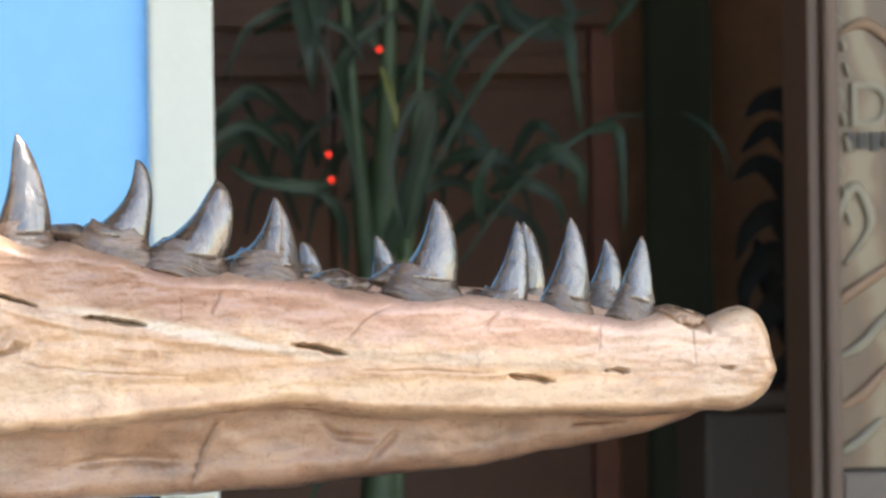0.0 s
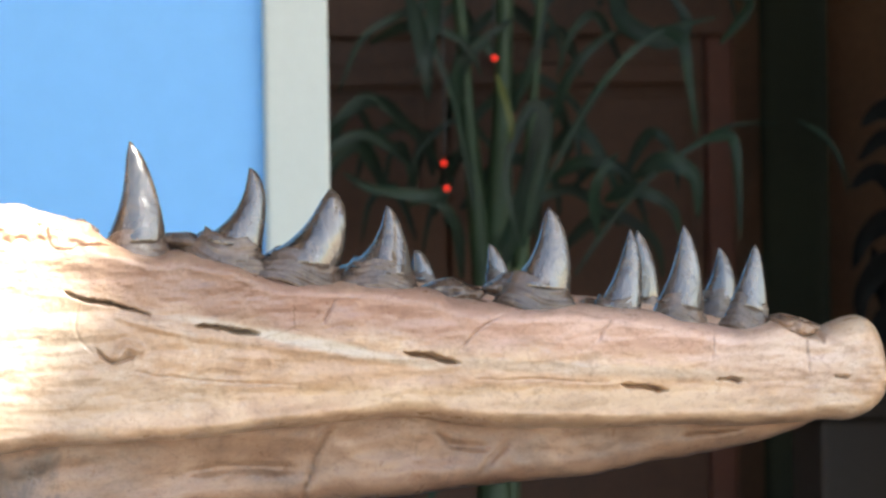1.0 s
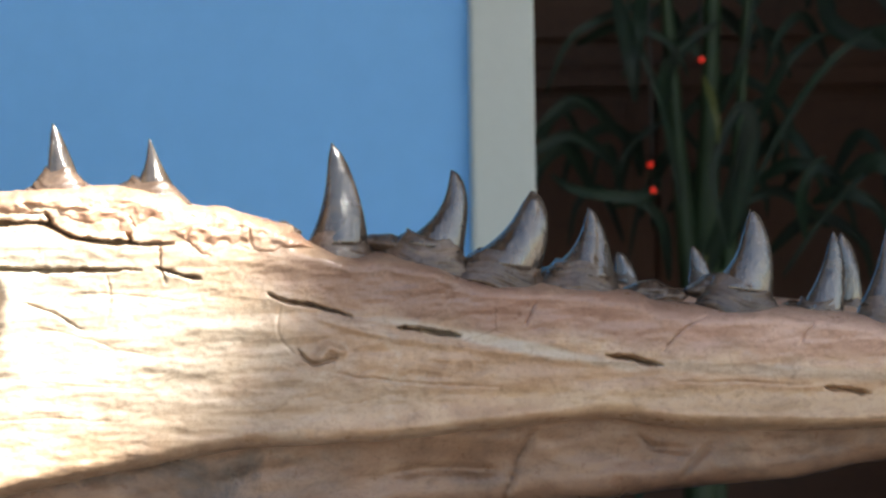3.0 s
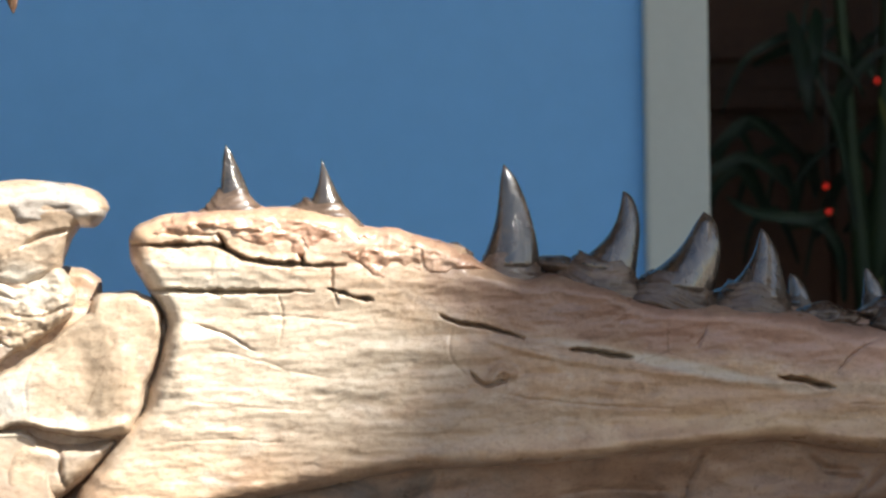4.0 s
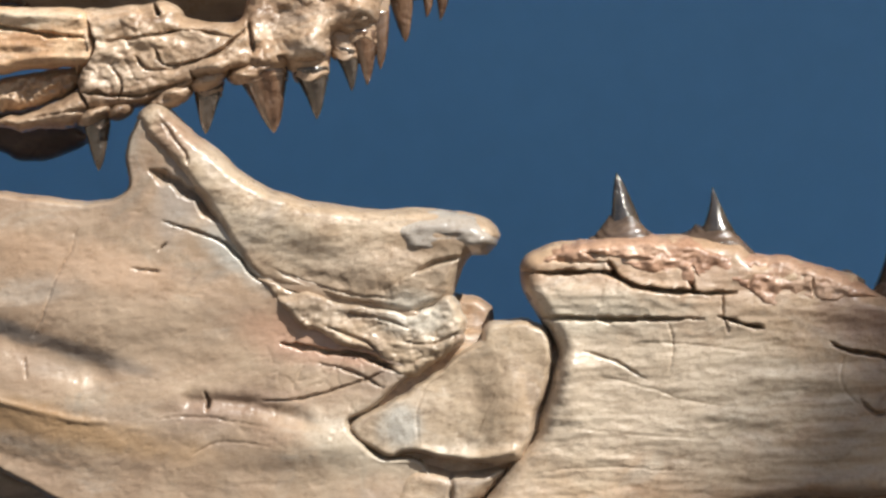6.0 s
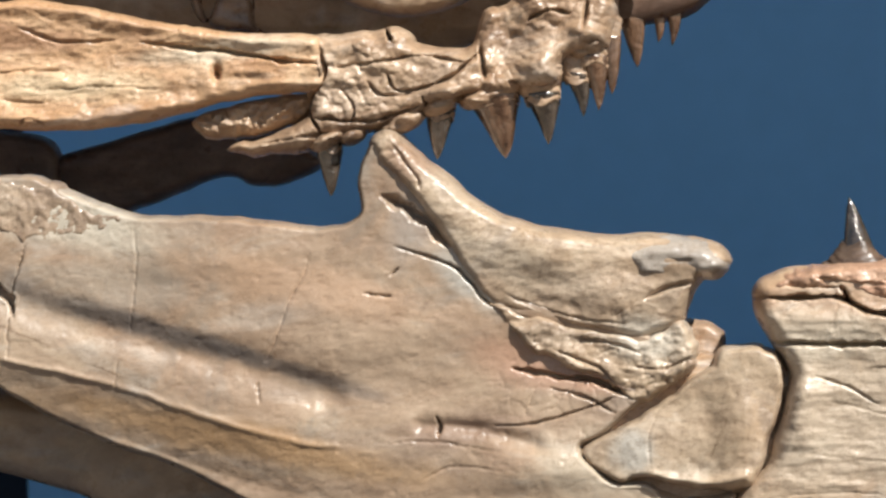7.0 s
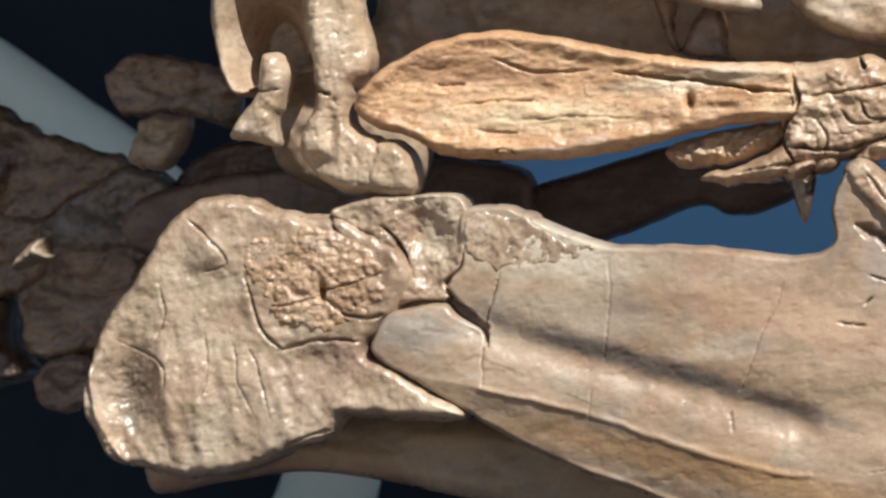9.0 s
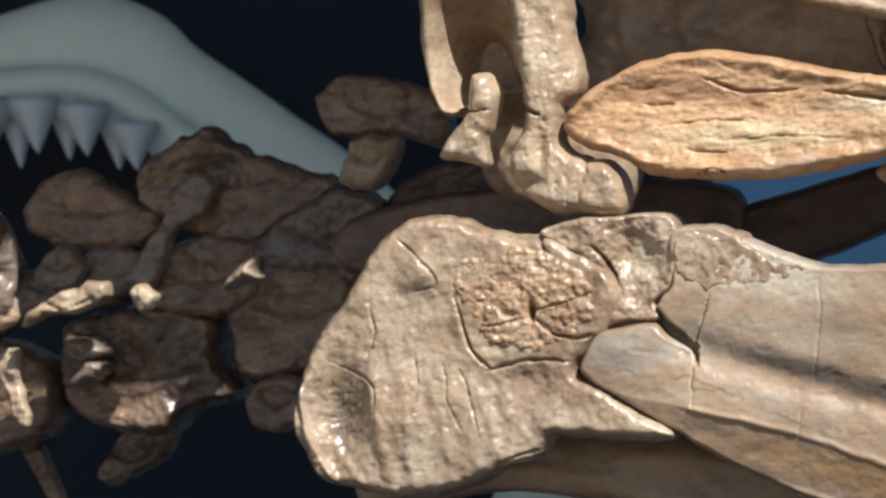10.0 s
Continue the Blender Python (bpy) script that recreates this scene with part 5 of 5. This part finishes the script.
def leaf(parent, path, width, y, droop=0.04, stuff=None, name="leaf"):
    """A long blade of leaf, with a folded midrib; path in millimetres in the side view."""
    pts = spline([(x / 1000, z / 1000) for x, z in path], False, 7)
    n = len(pts)
    verts, faces = [], []
    for k, p in enumerate(pts):
        s = k / (n - 1)
        t = pts[min(k + 1, n - 1)] - pts[max(k - 1, 0)]
        t = t / max(np.hypot(*t), 1e-9)
        side = np.array([-t[1], t[0]])
        w = width / 1000 * min(1.0, 0.25 + 3.2 * s) * (1 - s ** 2.2) ** 0.8 / 2 + 0.0003
        depth = y - droop * math.sin(math.pi * s * 0.8)
        for off, lift in ((-1, 0.35), (-0.5, 0.12), (0, 0), (0.5, 0.12), (1, 0.35)):
            ripple = 0.12 * math.sin(17 * s + 3 * off)
            e = p + side * w * off
            verts.append((e[0], depth - w * (lift + ripple), e[1]))
    for k in range(n - 1):
        for m in range(4):
            faces.append((5 * k + m, 5 * k + 5 + m, 5 * k + 6 + m, 5 * k + 1 + m))
    ob = piece(name, verts, faces, stuff or LEAF, parent)
    return ob


corn = thing("corn_plant", (0.635, 1.22, 0), "tall green corn-like house plant with long drooping leaves", "plant")
tube("pot", [(0.64, 1.22, 0.0), (0.64, 1.22, 0.12), (0.64, 1.22, 0.26)], [0.10, 0.125, 0.14], TAUPE, corn, "grey pot", 24)
for x0, x1, x2, r in ((0.640, 0.626, 0.600, 0.011), (0.632, 0.640, 0.655, 0.015), (0.645, 0.660, 0.690, 0.008)):
    tube("stalk", [(x0, 1.24, 0.24), (x0, 1.24, 1.0), (x1, 1.25, 1.25), (x1 * 0.6 + x2 * 0.4, 1.25, 1.38), (x2, 1.25, 1.62)], [r * 1.3, r, r * 0.85, r * 0.5, r * 0.35], STALK, corn, "", 10)
LEAVES = [  # profile, width in millimetres, depth
    ([(623, 1264), (605, 1362), (587, 1408), (574, 1441), (579, 1478)], 9, 1.25), ([(562, 1464), (569, 1422), (572, 1394), (575, 1373)], 22, 1.22), ([(588, 1468), (580, 1431), (578, 1399)], 18, 1.24),
    ([(671, 1296), (700, 1356), (729, 1398), (763, 1426), (797, 1435), (816, 1439)], 9, 1.22), ([(763, 1430), (780, 1421), (784, 1388), (793, 1341)], 16, 1.20), ([(740, 1463), (749, 1435), (782, 1421), (797, 1439), (778, 1468)], 24, 1.26),
    ([(651, 1254), (659, 1296), (667, 1352), (653, 1366), (633, 1315), (646, 1254)], 18, 1.20), ([(632, 1226), (647, 1273), (662, 1333), (672, 1375)], 24, 1.23), ([(648, 1357), (663, 1394), (673, 1431), (683, 1473)], 10, 1.25),
    ([(698, 1230), (728, 1276), (757, 1309), (796, 1336), (825, 1350), (868, 1352)], 7, 1.22), ([(796, 1336), (820, 1341), (824, 1308), (828, 1256)], 14, 1.20), ([(747, 1309), (767, 1322), (790, 1308), (795, 1275)], 24, 1.21),
    ([(713, 1262), (706, 1295), (714, 1318), (728, 1328)], 14, 1.20), ([(728, 1290), (747, 1299), (776, 1285), (787, 1261)], 18, 1.24), ([(888, 1354), (905, 1340), (917, 1316), (924, 1292)], 6, 1.22),
    ([(602, 1459), (550, 1441), (522, 1422), (505, 1381)], 10, 1.24), ([(536, 1422), (569, 1436), (606, 1422), (625, 1394)], 12, 1.25), ([(605, 1311), (586, 1297), (534, 1302), (511, 1316)], 16, 1.26),
    ([(613, 1227), (604, 1273), (585, 1292), (562, 1288)], 14, 1.27), ([(670, 1244), (651, 1235), (622, 1231), (627, 1250)], 12, 1.19), ([(629, 1394), (634, 1361), (637, 1338)], 9, 1.19),
    ([(615, 1357), (606, 1394), (625, 1422), (654, 1440)], 18, 1.26), ([(691, 1356), (701, 1393), (725, 1421), (749, 1430)], 13, 1.27), ([(662, 1366), (648, 1403), (625, 1422), (606, 1403)], 16, 1.28),
    ([(835, 1420), (855, 1453), (821, 1463), (778, 1458)], 14, 1.27), ([(690, 1309), (714, 1323), (747, 1313), (761, 1285)], 16, 1.27), ([(621, 1124), (601, 1097), (582, 1060), (572, 1032)], 12, 1.26)]
rng = random.Random(7)
for k in range(34):   # small blades further back in the plant
    x, z = rng.uniform(560, 800), rng.uniform(1230, 1470)
    a, n = rng.uniform(-1.2, 1.2), rng.uniform(50, 110)
    tip_x, tip_z = x + n * math.sin(a), z + n * math.cos(a) * 0.6
    LEAVES.append(([(x, z), ((x + tip_x) / 2, (z + tip_z) / 2 + 18), (tip_x, tip_z - 20), (tip_x + 14 * math.sin(a), tip_z - 55)], rng.uniform(8, 18), rng.uniform(1.30, 1.45)))
for k, (path, w, y) in enumerate(LEAVES):
    leaf(corn, path, w * 0.7, y, 0.03, YELLOW if k in (19, 20) else LEAF)
# the palm's darkness comes from its near-black leaf colour
palm = thing("dark_palm", (1.05, 1.42, 0), "palm plant with the shop's shade put into near-black leaves", "plant")
tube("stalk", [(1.06, 1.42, 0.0), (1.06, 1.42, 0.6), (1.06, 1.42, 1.25)], [0.02, 0.015, 0.01], SILHOUETTE, palm, "", 10)
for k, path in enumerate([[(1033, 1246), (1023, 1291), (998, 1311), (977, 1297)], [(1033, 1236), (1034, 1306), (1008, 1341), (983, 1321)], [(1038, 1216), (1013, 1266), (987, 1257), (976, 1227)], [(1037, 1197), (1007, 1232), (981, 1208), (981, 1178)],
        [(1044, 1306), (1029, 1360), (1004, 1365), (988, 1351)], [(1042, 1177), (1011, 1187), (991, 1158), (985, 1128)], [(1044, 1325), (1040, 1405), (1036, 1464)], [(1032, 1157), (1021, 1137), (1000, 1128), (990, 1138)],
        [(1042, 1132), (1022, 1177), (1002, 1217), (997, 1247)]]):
    leaf(palm, path, 26, 1.40 - 0.006 * (k % 4), 0.02, SILHOUETTE)

# ---------------------------------------------------------------- door frame and decorated glass
frame_thing = thing("door_1", (1.1, WALL, 0), "brown framed shop door with a decorated pane", "door", kind="structure")
box("jamb", 0.914, 0.924, WALL - 0.01, WALL + 0.06, 0, 2.0, DOORWOOD, frame_thing, bevel=0.002)
box("jamb", 0.9245, 0.9345, WALL - 0.02, WALL + 0.06, 0, 2.0, DOORWOOD, frame_thing, bevel=0.003)
box("stile", 0.935, 0.9395, WALL - 0.008, WALL + 0.05, 0, 2.0, DOORWOOD, frame_thing, bevel=0.001)
box("bottom_rail", 0.94, 1.35, WALL - 0.008, WALL + 0.05, 0, 1.072, TAUPE, frame_thing, bevel=0.002)
box("pane", 0.94, 1.35, WALL + 0.01, WALL + 0.02, 1.074, 1.99, PICTURE, frame_thing, "brown and cream swirled decorated pane", bevel=0)
for k, path in enumerate([[(933, 1192), (951, 1209), (978, 1226), (1011, 1247)], [(937, 1157), (960, 1169), (977, 1187), (1010, 1216)], [(936, 1118), (959, 1130), (977, 1147), (1010, 1177)], [(938, 1239), (943, 1270), (957, 1291), (968, 1261), (947, 1231)],
        [(945, 1409), (963, 1417), (980, 1408), (994, 1391)], [(938, 1083), (959, 1096), (976, 1112)]]):
    pts = [(x / 1000, WALL + 0.007, z / 1000) for x, z in path]
    tube("swirl", pts, [0.001, 0.0045, 0.004, 0.0015], CREAM if k % 2 else BROWN_LINE, frame_thing, "", 8, 0.4)
for k in range(9):
    z = 1.425 - 0.019 * k
    tube("spangle", [(0.942 + 0.003 * (k % 3), WALL + 0.006, z), (0.945 + 0.003 * (k % 3), WALL + 0.006, z - 0.006), (0.944 + 0.004 * (k % 3), WALL + 0.006, z - 0.012)], [0.0008, 0.0022, 0.0008], CREAM, frame_thing, "", 6, 0.4)
letter = bpy.data.curves.new("letter", "FONT")
letter.body, letter.size, letter.extrude = "D", 0.05, 0.001
letter.materials.append(CREAM)
sign_letter = new("letter", letter)
sign_letter.matrix_world = pose(0.950, WALL + 0.006, 1.337, 90, 0, 0)
bpy.context.view_layer.update()
under(sign_letter, frame_thing)
for k in range(4):
    box("writing_bar", 0.949 + 0.010 * k, 0.956 + 0.010 * k, WALL + 0.006, WALL + 0.009, 1.318 + 0.002 * (k % 2), 1.333, BLACK, frame_thing, bevel=0)
